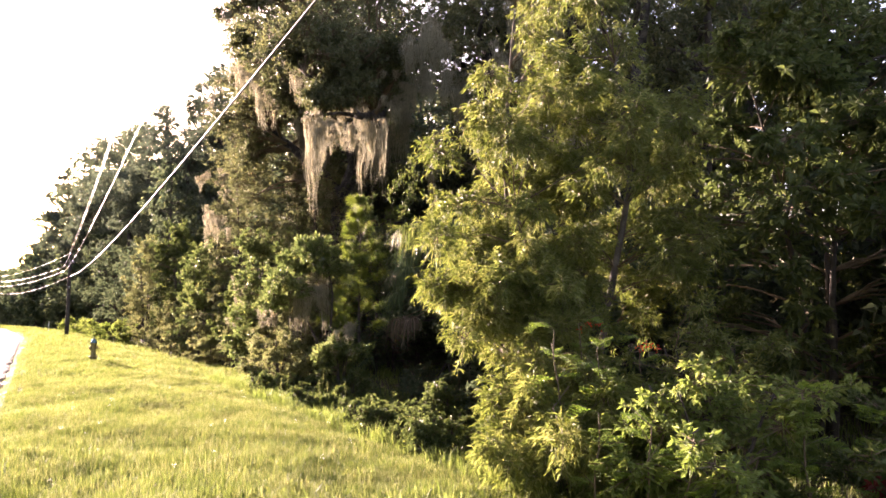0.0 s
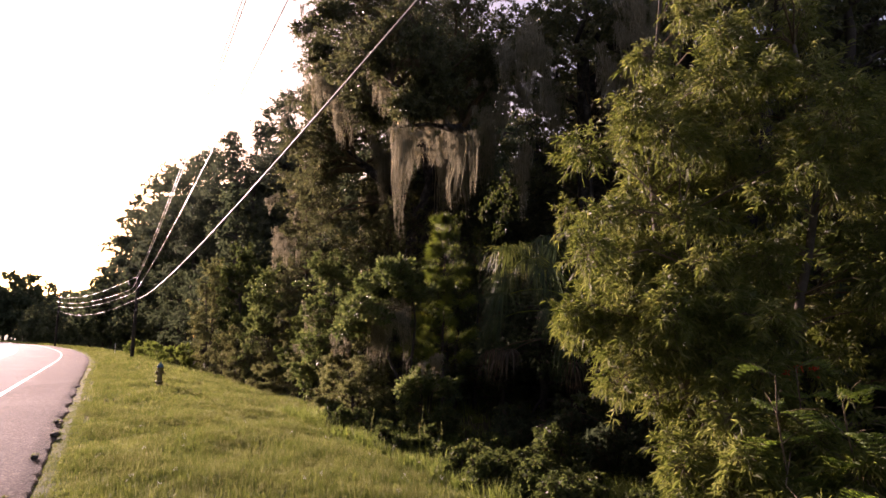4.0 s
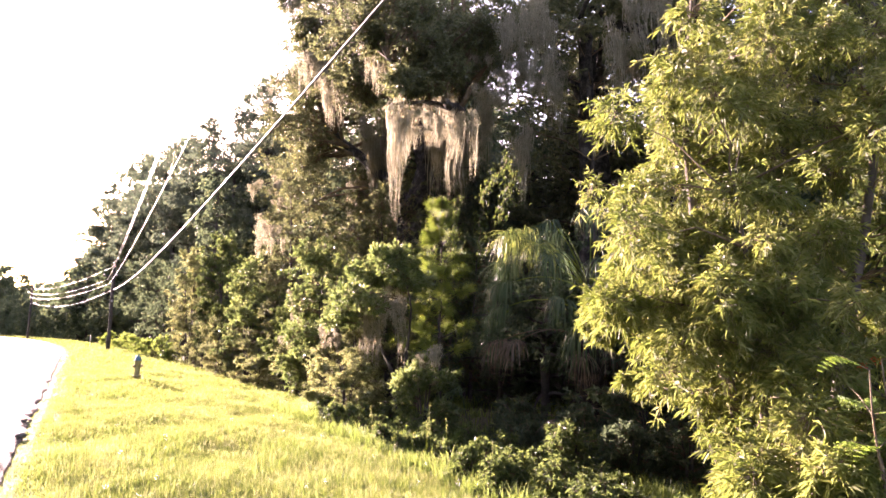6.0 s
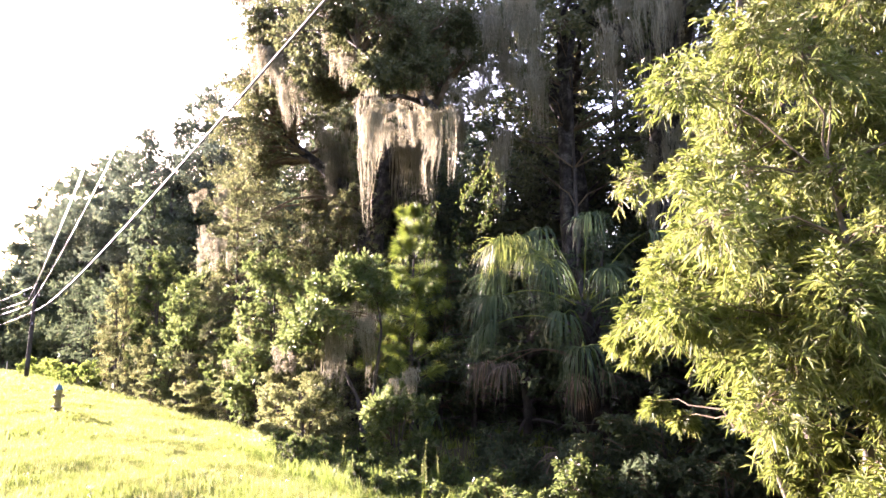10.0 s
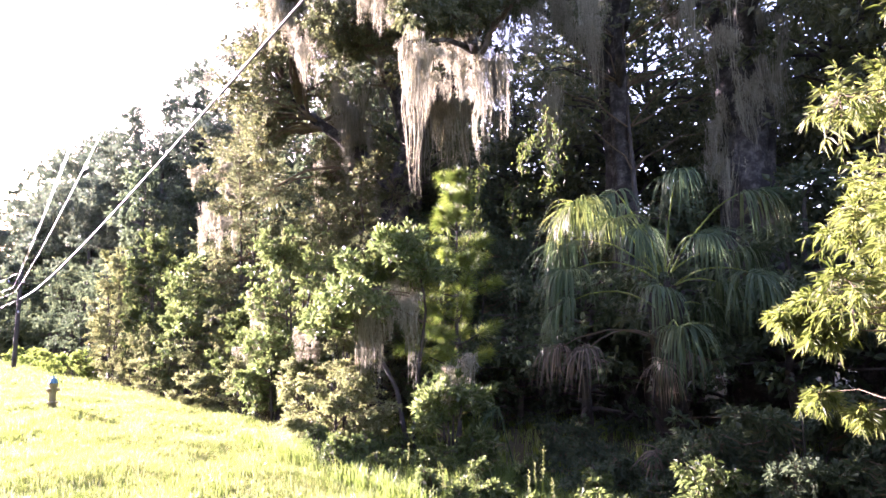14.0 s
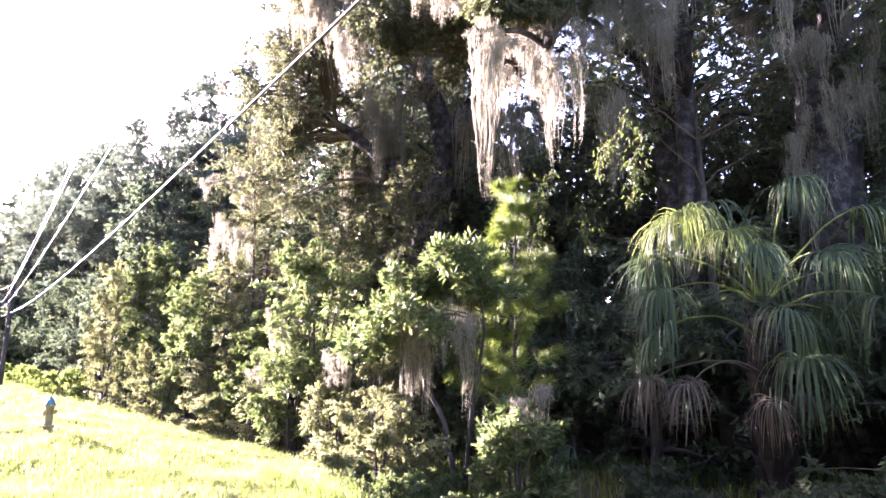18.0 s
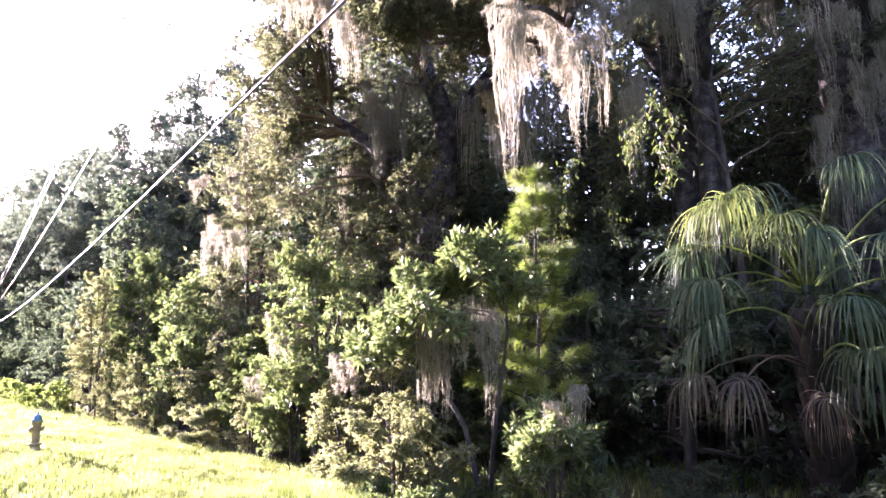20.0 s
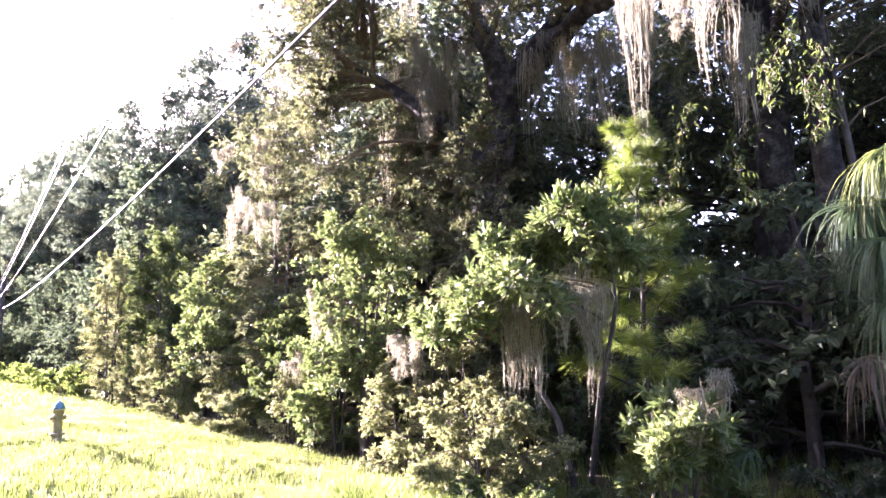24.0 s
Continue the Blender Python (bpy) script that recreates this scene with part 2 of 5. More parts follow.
M_SHOULDER = asphalt("shoulder_asphalt", [(0.25, (0.078, 0.065, 0.056)), (0.55, (0.108, 0.089, 0.076)), (0.8, (0.145, 0.118, 0.1))], 62.0, 1.7)

# ---- builders ----


def off(y):
    """How far the road has bent to the left at y."""
    return -0.0016 * max(0.0, y - 42.0) ** 2


def bend(y):
    return np.where(y > 42.0, -0.0016 * (np.minimum(y, 400.0) - 42.0) ** 2, 0.0)


PROFILE_X = (-400.0, -30.0, -14.0, -10.5, -9.6, -9.3, -5.0, -0.8, -0.35, 1.8, 3.2, 4.6, 6.0, 7.4, 10.0, 30.0, 400.0)
PROFILE_Z = (-0.4, -0.4, -0.6, -0.25, -0.1, -0.12, -0.12, -0.12, -0.01, -0.03, -0.16, -0.4, -0.58, -0.5, -0.25, -0.2, -0.2)


def ground_z(x, y):
    """The height of the ground, for arrays or numbers."""
    x, y = np.asarray(x, float), np.asarray(y, float)
    z = np.interp(x - bend(y), PROFILE_X, PROFILE_Z)
    bumps = 0.035 * np.sin(x * 1.9 + 1.3 * np.sin(y * 0.7)) * np.sin(y * 1.3 + 0.6 * np.sin(x * 1.1))
    lane = (x - bend(y) > -9.9) & (x - bend(y) < -0.2)
    return z + np.where(lane, 0.0, bumps)


def mesh_from(name, verts, faces, mat, smooth=False):
    """A mesh from arrays: verts (n, 3), faces (m, 3 or 4)."""
    verts, faces = np.asarray(verts, np.float32), np.asarray(faces, np.int32)
    me = bpy.data.meshes.new(name)
    k = faces.shape[1]
    me.vertices.add(len(verts))
    me.vertices.foreach_set("co", verts.ravel())
    me.loops.add(faces.size)
    me.loops.foreach_set("vertex_index", faces.ravel())
    me.polygons.add(len(faces))
    me.polygons.foreach_set("loop_start", np.arange(0, faces.size, k, dtype=np.int32))
    me.polygons.foreach_set("use_smooth", np.full(len(faces), smooth))
    me.update(calc_edges=True)
    me.materials.append(mat)
    return me


def joined(chunks):
    """Arrays of several (verts, faces) as one."""
    vs, fs, n = [], [], 0
    for v, f in chunks:
        if len(v):
            vs.append(v)
            fs.append(f + n)
            n += len(v)
    return np.concatenate(vs), np.concatenate(fs)


def unit(v):
    return v / np.maximum(np.linalg.norm(v, axis=-1, keepdims=True), 1e-9)


def leaf_arrays(P, D, L, W, rng, fold=0.25, droop=0.15, widest=0.45):
    """Pointed folded leaves: base P, direction D, length L, width W."""
    n = len(P)
    D = unit(D)
    S = unit(np.cross(D, unit(rng.normal(size=(n, 3)) + np.array([0, 0, 0.9]))))
    N = np.cross(S, D)
    L, W = np.broadcast_to(L, (n,))[:, None], np.broadcast_to(W, (n,))[:, None]
    mid = P + D * L * widest
    down = np.array([0, 0, -1.0])
    V = np.stack([P, mid + S * W / 2 + N * W * fold, P + D * L + down * L * droop, mid - S * W / 2 + N * W * fold], 1).reshape(-1, 3)
    i = np.arange(n)[:, None] * 4
    F = np.concatenate([i + np.array([[0, 1, 2]]), i + np.array([[0, 2, 3]])], 1).reshape(-1, 3)
    return V, F


def tube_arrays(pts, radii, sides=6, furrow=0.0):
    """A tapered tube along points, in triangles, closed at its end; furrow roughens it like old bark."""
    pts = np.asarray(pts, float)
    if furrow:
        f, idx = np.linspace(0, 1, 6 * len(pts)), np.linspace(0, 1, len(pts))
        radii = np.interp(f, idx, np.broadcast_to(radii, (len(pts),)))
        pts = np.stack([np.interp(f, idx, pts[:, i]) for i in range(3)], 1)
    k = len(pts)
    T = unit(np.gradient(pts, axis=0))
    ref = np.array([0.31, 0.87, 0.38])
    A = unit(np.cross(T, ref))
    B = np.cross(T, A)
    ang = np.linspace(0, 2 * np.pi, sides, endpoint=False)
    ring = np.cos(ang)[None, :, None] * A[:, None] + np.sin(ang)[None, :, None] * B[:, None]
    grow = np.ones((k, sides, 1))
    if furrow:
        wander = np.cumsum(np.random.default_rng(k + sides).normal(size=k) * 0.1)[:, None]
        z = np.arange(k)[:, None] * 0.37
        grow[..., 0] += furrow * (np.sin(7 * ang + 3 * np.sin(z * 0.6) + wander) * 0.5 + np.sin(13 * ang - z * 0.8) * 0.3 + np.sin(3 * ang + z * 0.35 + wander) * 0.7)
    V = (pts[:, None] + ring * grow * np.broadcast_to(radii, (k,))[:, None, None]).reshape(-1, 3)
    F = []
    for r in range(k - 1):
        for s in range(sides):
            p, q = r * sides + s, r * sides + (s + 1) % sides
            F += [(p, q, q + sides), (p, q + sides, p + sides)]
    for base, flip in ((0, 1), ((k - 1) * sides, 0)):
        for s in range(1, sides - 1):
            F.append((base, base + s + flip, base + s + 1 - flip))
    return V, np.array(F, int)


def ribbons(P0, P1, r):
    """Thin three-sided twigs from P0 to P1, tapering."""
    n = len(P0)
    D = unit(P1 - P0)
    A = unit(np.cross(D, np.array([0.3, 0.5, 0.81])))
    B = np.cross(D, A)
    rings = []
    for f, w in ((0.0, 1.0), (1.0, 0.25)):
        c = P0 + (P1 - P0) * f
        for ang in (0.0, 2.094, 4.189):
            rings.append(c + (np.cos(ang) * A + np.sin(ang) * B) * r * w)
    V = np.stack(rings, 1).reshape(-1, 3)
    f = []
    for s in range(3):
        p, q = s, (s + 1) % 3
        f += [(p, q, q + 3), (p, q + 3, p + 3)]
    F = (np.arange(n)[:, None, None] * 6 + np.array(f)[None]).reshape(-1, 3)
    return V, F


def curve_points(a, b, n, wobble, rng, bow=(0, 0, 0)):
    a, b = np.asarray(a, float), np.asarray(b, float)
    f = np.linspace(0, 1, n)[:, None]
    p = a + (b - a) * f + np.asarray(bow, float) * 4 * f * (1 - f)
    j = rng.normal(size=(n, 3)) * wobble
    j[0] = j[-1] = 0
    return p + j


def thing(name, label, category, at=(0, 0, 0), group=""):
    ob = new(name)
    ob.location = at
    return tagged(ob, label, category, group)


def part(name, data, parent, label=""):
    """One mesh under a thing or under a part, in the parent's own coordinates."""
    ob = new(name, data)
    ob.parent = parent
    if label:
        ob["label"] = label
    return ob


def bm_part(name, bm, mat, parent, label="", smooth=True):
    me = bpy.data.meshes.new(name)
    for f in bm.faces:
        f.smooth = smooth
    bm.to_mesh(me)
    bm.free()
    me.materials.append(mat)
    return part(name, me, parent, label)


def clump_leaves(clumps, rng, twigs, per, leaf, jitter=0.8, droop=0.0, along=0.35, upward=0.0, twig_r=0.006, fold=0.25, widest=0.45, tip=0.15):
    """Twigs that spread from the heart of each clump, with leaves on their outer part. clumps: (x, y, z, rx, ry, rz, weight)."""
    LV, TV = [], []
    for cx, cy, cz, rx, ry, rz, w in clumps:
        n = max(3, int(twigs * w))
        u = unit(rng.normal(size=(n, 3)))
        rad = rng.uniform(0.45, 1.05, size=(n, 1)) * (1 + 0.25 * np.sin(u[:, :1] * 5 + u[:, 1:2] * 4 + cx * 3))
        c = np.array([cx, cy, cz])
        end = c + u * rad * np.array([rx, ry, rz]) + np.array([0, 0, -droop]) * rad ** 2
        start = c + u * 0.12 * np.array([rx, ry, rz])
        TV.append(ribbons(start, end, twig_r))
        f = rng.uniform(along, 1.02, size=(n, per, 1))
        base = start[:, None] + (end - start)[:, None] * f
        base = base + rng.normal(size=base.shape) * 0.008
        d = unit(end - start)[:, None] + rng.normal(size=(n, per, 3)) * jitter + np.array([0, 0, upward])
        m = n * per
        L = leaf[0] * rng.uniform(0.65, 1.25, size=m)
        LV.append(leaf_arrays(base.reshape(-1, 3), d.reshape(-1, 3), L, leaf[1] * L / leaf[0], rng, fold, tip, widest))
    return joined(LV), joined(TV)


def plant(name, label, category, base, stems, clumps, seed, leaf_mat, leaf, twigs, per, bark=M_BARK, group="", limb_r=0.03, sides=6, fine_twigs=True, **kw):
    """A tree or shrub. stems: list of (points, radius at foot, radius at top), relative to base; clumps relative to base."""
    rng = np.random.default_rng(seed)
    ob = thing(name, label, category, base, group)
    nodes = []
    for i, (pts, r0, r1) in enumerate(stems):
        pts = np.asarray(pts, float)
        f = np.linspace(0, 1, 4 * len(pts))
        idx = np.linspace(0, 1, len(pts))
        fine = np.stack([np.interp(f, idx, pts[:, k]) for k in range(3)], 1) + rng.normal(size=(len(f), 3)) * r0 * 0.12
        rad = (r0 + (r1 - r0) * f) * (1 + 0.35 * np.exp(-f * 12) * (i == 0))
        part("trunk" if i == 0 else "limb", mesh_from("trunk", *(tube_arrays(fine, rad, 28, 0.09) if r0 > 0.19 and fine_twigs else tube_arrays(fine, rad, max(sides, 8))), bark, True), ob)
        nodes += [(p, r) for p, r in zip(fine[2:], rad[2:])]
    wood = []
    if nodes:
        where = np.array([p for p, _ in nodes])
        for c in clumps:
            goal = np.array(c[:3])
            dist = np.linalg.norm(where - goal, axis=1) + 2.0 * np.maximum(0, where[:, 2] - goal[2] + 0.1)
            k = int(np.argmin(dist))
            r = min(limb_r, nodes[k][1] * 0.7)
            wood.append(tube_arrays(curve_points(where[k], goal, 6, 0.03 * dist[k] ** 0.5, rng, (0, 0, 0.08 * dist[k])), np.linspace(r, r * 0.35, 6), 5))
    (lv, lf), twig = clump_leaves(clumps, rng, twigs, per, leaf, **kw)
    if fine_twigs:
        wood.append(twig)
    if wood:
        tagged(part("branchwork", mesh_from("branchwork", *joined(wood), M_TWIG if fine_twigs else bark, False), ob), kind="stuff")
    tagged(part("crown", mesh_from("crown", lv, lf, leaf_mat), ob), kind="stuff")
    return ob


def spread(rng, centre, radii, count, size, flat=0.75, shell=0.5, weight=1.0):
    """Clumps strewn through an ellipsoid, more of them towards its skin."""
    out = []
    for _ in range(count):
        u = unit(rng.normal(size=3))
        r = rng.uniform(shell, 1.0)
        s = rng.uniform(*size)
        p = np.array(centre) + u * r * np.array(radii)
        out.append((p[0], p[1], p[2], s, s, s * flat, weight * (s / size[1]) ** 2))
    return out


def moss_lock(ln, full, rng, strands=30, width=0.0052, spread_r=0.065):
    """One lock of hanging moss, from the origin down: wavy strands that draw together to a point."""
    seg = 7
    n = max(5, int(strands * (0.5 + 0.5 * ln / full)))
    path = np.cumsum(rng.normal(size=(seg + 1, 2)) * 0.015 * ln, axis=0)
    s = np.linspace(0, 1, seg + 1)
    lens = ln * rng.uniform(0.2, 1.0, size=n) ** 1.15
    rad = spread_r * rng.normal(size=(n, 2)) * (0.6 + ln * 0.4)
    t = s[None, :] * (lens / ln)[:, None]
    xy = rad[:, None] * (1 - 0.62 * t)[..., None] + np.stack([np.interp(t, s, path[:, k]) for k in range(2)], -1)
    xy += np.cumsum(rng.normal(size=xy.shape), axis=1) * 0.015 * (1.15 - t)[..., None]
    c = np.concatenate([xy, (-t * ln)[..., None]], -1)
    ang = rng.uniform(0, np.pi, size=(n, 1)) + rng.normal(size=(n, seg + 1)) * 0.7
    w = width * rng.uniform(0.6, 1.5, size=(n, 1)) * np.interp(s, [0, 0.15, 0.7, 1], [0.7, 1, 0.9, 0.15])[None]
    sd = np.stack([np.cos(ang), np.sin(ang), np.zeros_like(ang)], -1) * w[..., None]
    V = np.stack([c - sd, c + sd], 2).reshape(-1, 3)
    k = np.arange(n)[:, None, None] * (2 * (seg + 1)) + np.arange(seg)[None, :, None] * 2
    F = np.concatenate([k + np.array([0, 1, 3]), k + np.array([0, 3, 2])], -1).reshape(-1, 3)
    m = n * 16
    pick = rng.integers(0, n, m), rng.integers(1, seg, m)
    return joined([(V, F), hairs(c[pick], rng, 0.075, 0.004)])


def hairs(P, rng, length, width):
    n = len(P)
    D = unit(rng.normal(size=(n, 3)) + np.array([0, 0, -1.0]))
    S = unit(np.cross(D, rng.normal(size=(n, 3)))) * width
    V = np.stack([P - S, P + S, P + D * length * rng.uniform(0.5, 1.4, size=(n, 1))], 1).reshape(-1, 3)
    return V, np.arange(3 * n).reshape(-1, 3)


def moss(p0, p1, locks, length, seed, label="pale grey-tan hanging moss on an oak limb", long_share=0.25, **kw):
    """A curtain of moss along the line from p0 to p1, made of single locks."""
    rng = np.random.default_rng(seed)
    p0, p1 = np.asarray(p0, float), np.asarray(p1, float)
    mid = (p0 + p1) / 2
    ob = thing("hanging_moss", label, "hanging moss", mid, "moss hanging at the wood's edge")
    for _ in range(locks):
        top = p0 + (p1 - p0) * rng.uniform() + rng.normal(size=3) * np.array([0.13, 0.13, 0.2]) - mid
        ln = length * (rng.uniform(0.7, 1.0) if rng.uniform() < long_share else rng.uniform(0.15, 0.55))
        lock = part("moss_lock", mesh_from("moss_lock", *moss_lock(ln, length, rng, **kw), M_MOSS), ob)
        lock.location = top
    return ob

# ---- ground, road ----


def axis(stops):
    """Grid lines: (from, step) pairs, the last pair ends them."""
    out = []
    for (a0, s), (b0, _) in zip(stops[:-1], stops[1:]):
        out += list(np.arange(a0, b0 - 1e-6, s))
    return np.array(out + [stops[-1][0]])


def sheet(name, xs, ys, height, mat, along_road=False):
    X, Y = np.meshgrid(xs, ys)
    if along_road:
        X = X + bend(Y)
    Z = height(X, Y)
    V = np.stack([X, Y, Z], -1).reshape(-1, 3)
    w = len(xs)
    r, c = np.meshgrid(np.arange(len(ys) - 1), np.arange(w - 1), indexing="ij")
    k = (r * w + c).ravel()
    return mesh_from(name, V, np.stack([k, k + 1, k + 1 + w, k + w], 1), mat, True)


gx = axis([(-900, 100), (-100, 15), (-40, 4), (-12, 0.6), (-1.2, 0.2), (9, 1), (14, 4), (50, 25), (100, 100), (900, 1)])
gy = axis([(-600, 100), (-100, 15), (-20, 2), (0, 0.4), (35, 1), (70, 4), (210, 40), (1010, 1)])
ground = new("ground", sheet("ground", gx, gy, ground_z, M_SOIL))
tagged(ground, "grassy verge and shaded forest floor sloping to a ditch", "ground", kind="structure")

road_y = axis([(-60, 5), (0, 1), (60, 2), (230, 1)])
rng = np.random.default_rng(3)


def road_height(dz):
    return lambda X, Y: dz - 0.012 * np.abs(X - bend(Y) + 5.4)


road = new("road", sheet("road", np.array([-9.3, -7.5, -5.4, -3.6, -2.2]), road_y, road_height(0.055), M_ASPHALT, True))
tagged(road, "grey asphalt two-lane road bending to the left", "road", kind="structure")
# the paved shoulder's outer edge is broken and uneven
ys = axis([(-60, 2), (-2, 0.12), (40, 0.5), (70, 2), (230, 1)])
rag = np.array([noise.noise(Vector((0.0, y * 0.9, 4.0))) * 0.1 + noise.noise(Vector((3.0, y * 4.0, 4.0))) * 0.05 for y in ys])
cols = np.array([-2.2, -1.7, -1.2, -0.8, -0.55, -0.5])
X = np.repeat(cols[None], len(ys), 0) + bend(ys)[:, None]
X[:, -2:] += rag[:, None]
Y = np.repeat(ys[:, None], len(cols), 1)
Z = road_height(0.055)(X, Y)
Z[:, -2] -= 0.02
Z[:, -1] -= 0.12
w = len(cols)
r_, c_ = np.meshgrid(np.arange(len(ys) - 1), np.arange(w - 1), indexing="ij")
k_ = (r_ * w + c_).ravel()
shoulder = new("road_shoulder", mesh_from("road_shoulder", np.stack([X, Y, Z], -1).reshape(-1, 3), np.stack([k_, k_ + 1, k_ + 1 + w, k_ + w], 1), M_SHOULDER, True))
tagged(shoulder, "reddish coarse-chip paved shoulder with a ragged edge", "road shoulder", kind="structure")


def stripe(name, x, width, mat, label):
    ob = new(name, sheet(name, np.array([x - width / 2, x + width / 2]), road_y, road_height(0.06), mat, True))
    return tagged(ob, label, "road marking", kind="structure")


stripe("edge_line", -2.16, 0.11, M_LINE, "worn white edge line along the shoulder")
stripe("edge_line", -8.75, 0.11, M_LINE, "worn white edge line along the far lane")
for dx in (-0.14, 0.14):
    stripe("centre_line", -5.45 + dx, 0.11, M_YELLOW, "faded yellow centre line")

# ---- poles and lines ----


def lathe(rings, sides=24):
    """A turned body: rings of (radius, z)."""
    bm = bmesh.new()
    prev = None
    for r, z in rings:
        cur = [bm.verts.new((r * math.cos(2 * math.pi * i / sides), r * math.sin(2 * math.pi * i / sides), z)) for i in range(sides)]
        if prev:
            for i in range(sides):
                bm.faces.new((prev[i], prev[(i + 1) % sides], cur[(i + 1) % sides], cur[i]))
        else:
            bm.faces.new(cur[::-1])
        prev = cur
    bm.faces.new(prev)
    return bm


def box(bm, size, at, rot=None):
    m = Matrix.Translation(at) @ (rot or Matrix()) @ Matrix.Diagonal((*size, 1))
    return bmesh.ops.create_cube(bm, size=1, matrix=m)


POLES = [(2.05, -6.0, 10.9), (2.05, 53.0, 6.1), (-5.2, 98.0, 7.0)]
# sideways offset and height of each line on each pole; its sag in the first and second span
LINES = [((0.0, 0.0, 0.0), (5.15, 4.3, 4.7), (0.77, 0.9), True), ((-0.13, -0.13, -0.13), (10.94, 5.93, 6.4), (0.87, 0.6), False),
         ((-0.38, -0.38, -0.38), (9.68, 5.0, 5.9), (1.0, 0.6), False), ((-0.27, -0.27, -0.27), (7.42, 4.71, 5.3), (0.74, 0.6), False)]


def utility_pole(x, y, top):
    z0 = float(ground_z(x, y))
    ob = thing("utility_pole", "weathered wooden utility pole carrying several lines", "utility pole", (x, y, z0 - 0.1), "poles along the road")
    bm_part("shaft", lathe([(0.13, 0), (0.127, 1.0), (0.117, 4.0), (0.1, top), (0.08, top + 0.05)], 14), M_POLE, ob)
    bm = bmesh.new()
    box(bm, (1.0, 0.09, 0.11), (-0.2, 0.14, top - 0.75))
    bmesh.ops.bevel(bm, geom=bm.edges[:], offset=0.01, segments=1, affect="EDGES")
    bm_part("crossarm", bm, M_POLE, ob, smooth=False)
    for dx in (-0.6, 0.2):
        m = bm_part("insulator", lathe([(0.03, 0), (0.05, 0.03), (0.03, 0.06), (0.05, 0.09), (0.02, 0.13)], 10), M_STEEL, ob)
        m.location = (dx, 0.14, top - 0.695)
    cl = bm_part("cable_clamp", lathe([(0.03, 0), (0.045, 0.03), (0.045, 0.12), (0.03, 0.15)], 10), M_STEEL, ob)
    cl.location = (0, -0.17, top - 2.6)
    return ob


for place in POLES:
    utility_pole(*place)


def line_between(a, b, sag, r, mat, name, label, lash=False):
    a, b = Vector(a), Vector(b)
    mid = (a + b) / 2
    n = 60
    pts = [np.array(a.lerp(b, i / n)) - np.array([0, 0, sag * 4 * (i / n) * (1 - i / n)]) - np.array(mid) for i in range(n + 1)]
    chunks = [tube_arrays(pts, r, 8)]
    if lash:
        top = [p + np.array([0, 0, r * 1.4]) for p in pts]
        chunks.append(tube_arrays(top, r * 0.35, 5))
    ob = new(name, mesh_from(name, *joined(chunks), mat, True))
    ob.location = mid
    return tagged(ob, label, "overhead line", "lines on the poles")


for dx, h, sag, thick in LINES:
    for i in (0, 1):
        (xa, ya, _), (xb, yb, _) = POLES[i], POLES[i + 1]
        line_between((xa + dx[i], ya, h[i] - 0.1), (xb + dx[i + 1], yb, h[i + 1] - 0.1), sag[i], 0.013 if thick else 0.009,
                     M_CABLE if thick else M_WIRE, "overhead_cable" if thick else "power_line",
                     "thick lashed cable sagging between poles" if thick else "thin bare power line between poles", thick)

# ---- hydrant ----


def hydrant(x, y):
    z0 = float(ground_z(x, y)) - 0.02
    ob = thing("fire_hydrant", "faded yellow fire hydrant with a light blue bonnet on the verge", "fire hydrant", (x, y, z0))
    ob.rotation_euler = (0, 0, radians(25))
    ob.scale = (0.75, 0.75, 1.0)
    bm_part("base_flange", lathe([(0.16, 0), (0.16, 0.05), (0.12, 0.06), (0.12, 0.12), (0.17, 0.125), (0.17, 0.165), (0.11, 0.17)], 20), M_HYDRANT, ob)
    bm_part("barrel", lathe([(0.105, 0.165), (0.1, 0.2), (0.1, 0.5), (0.12, 0.52), (0.12, 0.56), (0.14, 0.565), (0.14, 0.6), (0.1, 0.605)], 20), M_HYDRANT, ob)
    bm_part("bonnet", lathe([(0.135, 0.6), (0.135, 0.63), (0.115, 0.64), (0.105, 0.68), (0.07, 0.72), (0.035, 0.735)], 20), M_BONNET, ob, "light blue bonnet")
    bm_part("operating_nut", lathe([(0.028, 0.73), (0.028, 0.775), (0.018, 0.78)], 5), M_BONNET, ob, smooth=False)
    for name, ang, r, ln in (("hose_nozzle", 0, 0.05, 0.19), ("hose_nozzle", 180, 0.05, 0.19), ("pumper_nozzle", 90, 0.075, 0.2)):
        nz = bm_part(name, lathe([(r * 0.8, 0.08), (r * 0.8, ln - 0.06), (r, ln - 0.055), (r, ln - 0.01), (r * 0.75, ln), (0.02, ln + 0.005), (0.02, ln + 0.03)], 12), M_HYDRANT, ob)
        nz.matrix_local = pose(0, 0, 0.44 if r < 0.06 else 0.42, 0, 90, ang)
    for i in range(6):
        b = bm_part("bolt", lathe([(0.014, 0), (0.014, 0.05), (0.008, 0.055)], 6), M_STEEL, ob, smooth=False)
        b.location = (0.148 * math.cos(i * 1.047), 0.148 * math.sin(i * 1.047), 0.12)
    return ob


hydrant(1.72, 24.0)

# ---- the willow by the ditch ----
rng = np.random.default_rng(11)
wc = []
wc += spread(rng, (-0.2, 0.0, 4.9), (1.5, 1.6, 3.0), 110, (0.26, 0.46), 0.95, 0.35)
wc += spread(rng, (-0.3, 0.9, 3.0), (1.0, 0.85, 0.9), 22, (0.22, 0.36), 0.9, 0.3)
wc += spread(rng, (-0.8, -0.4, 2.6), (1.2, 1.3, 1.3), 56, (0.25, 0.44), 0.95, 0.3)
wc += spread(rng, (-1.3, -1.9, 0.95), (1.0, 1.1, 0.9), 80, (0.22, 0.38), 0.9, 0.25)
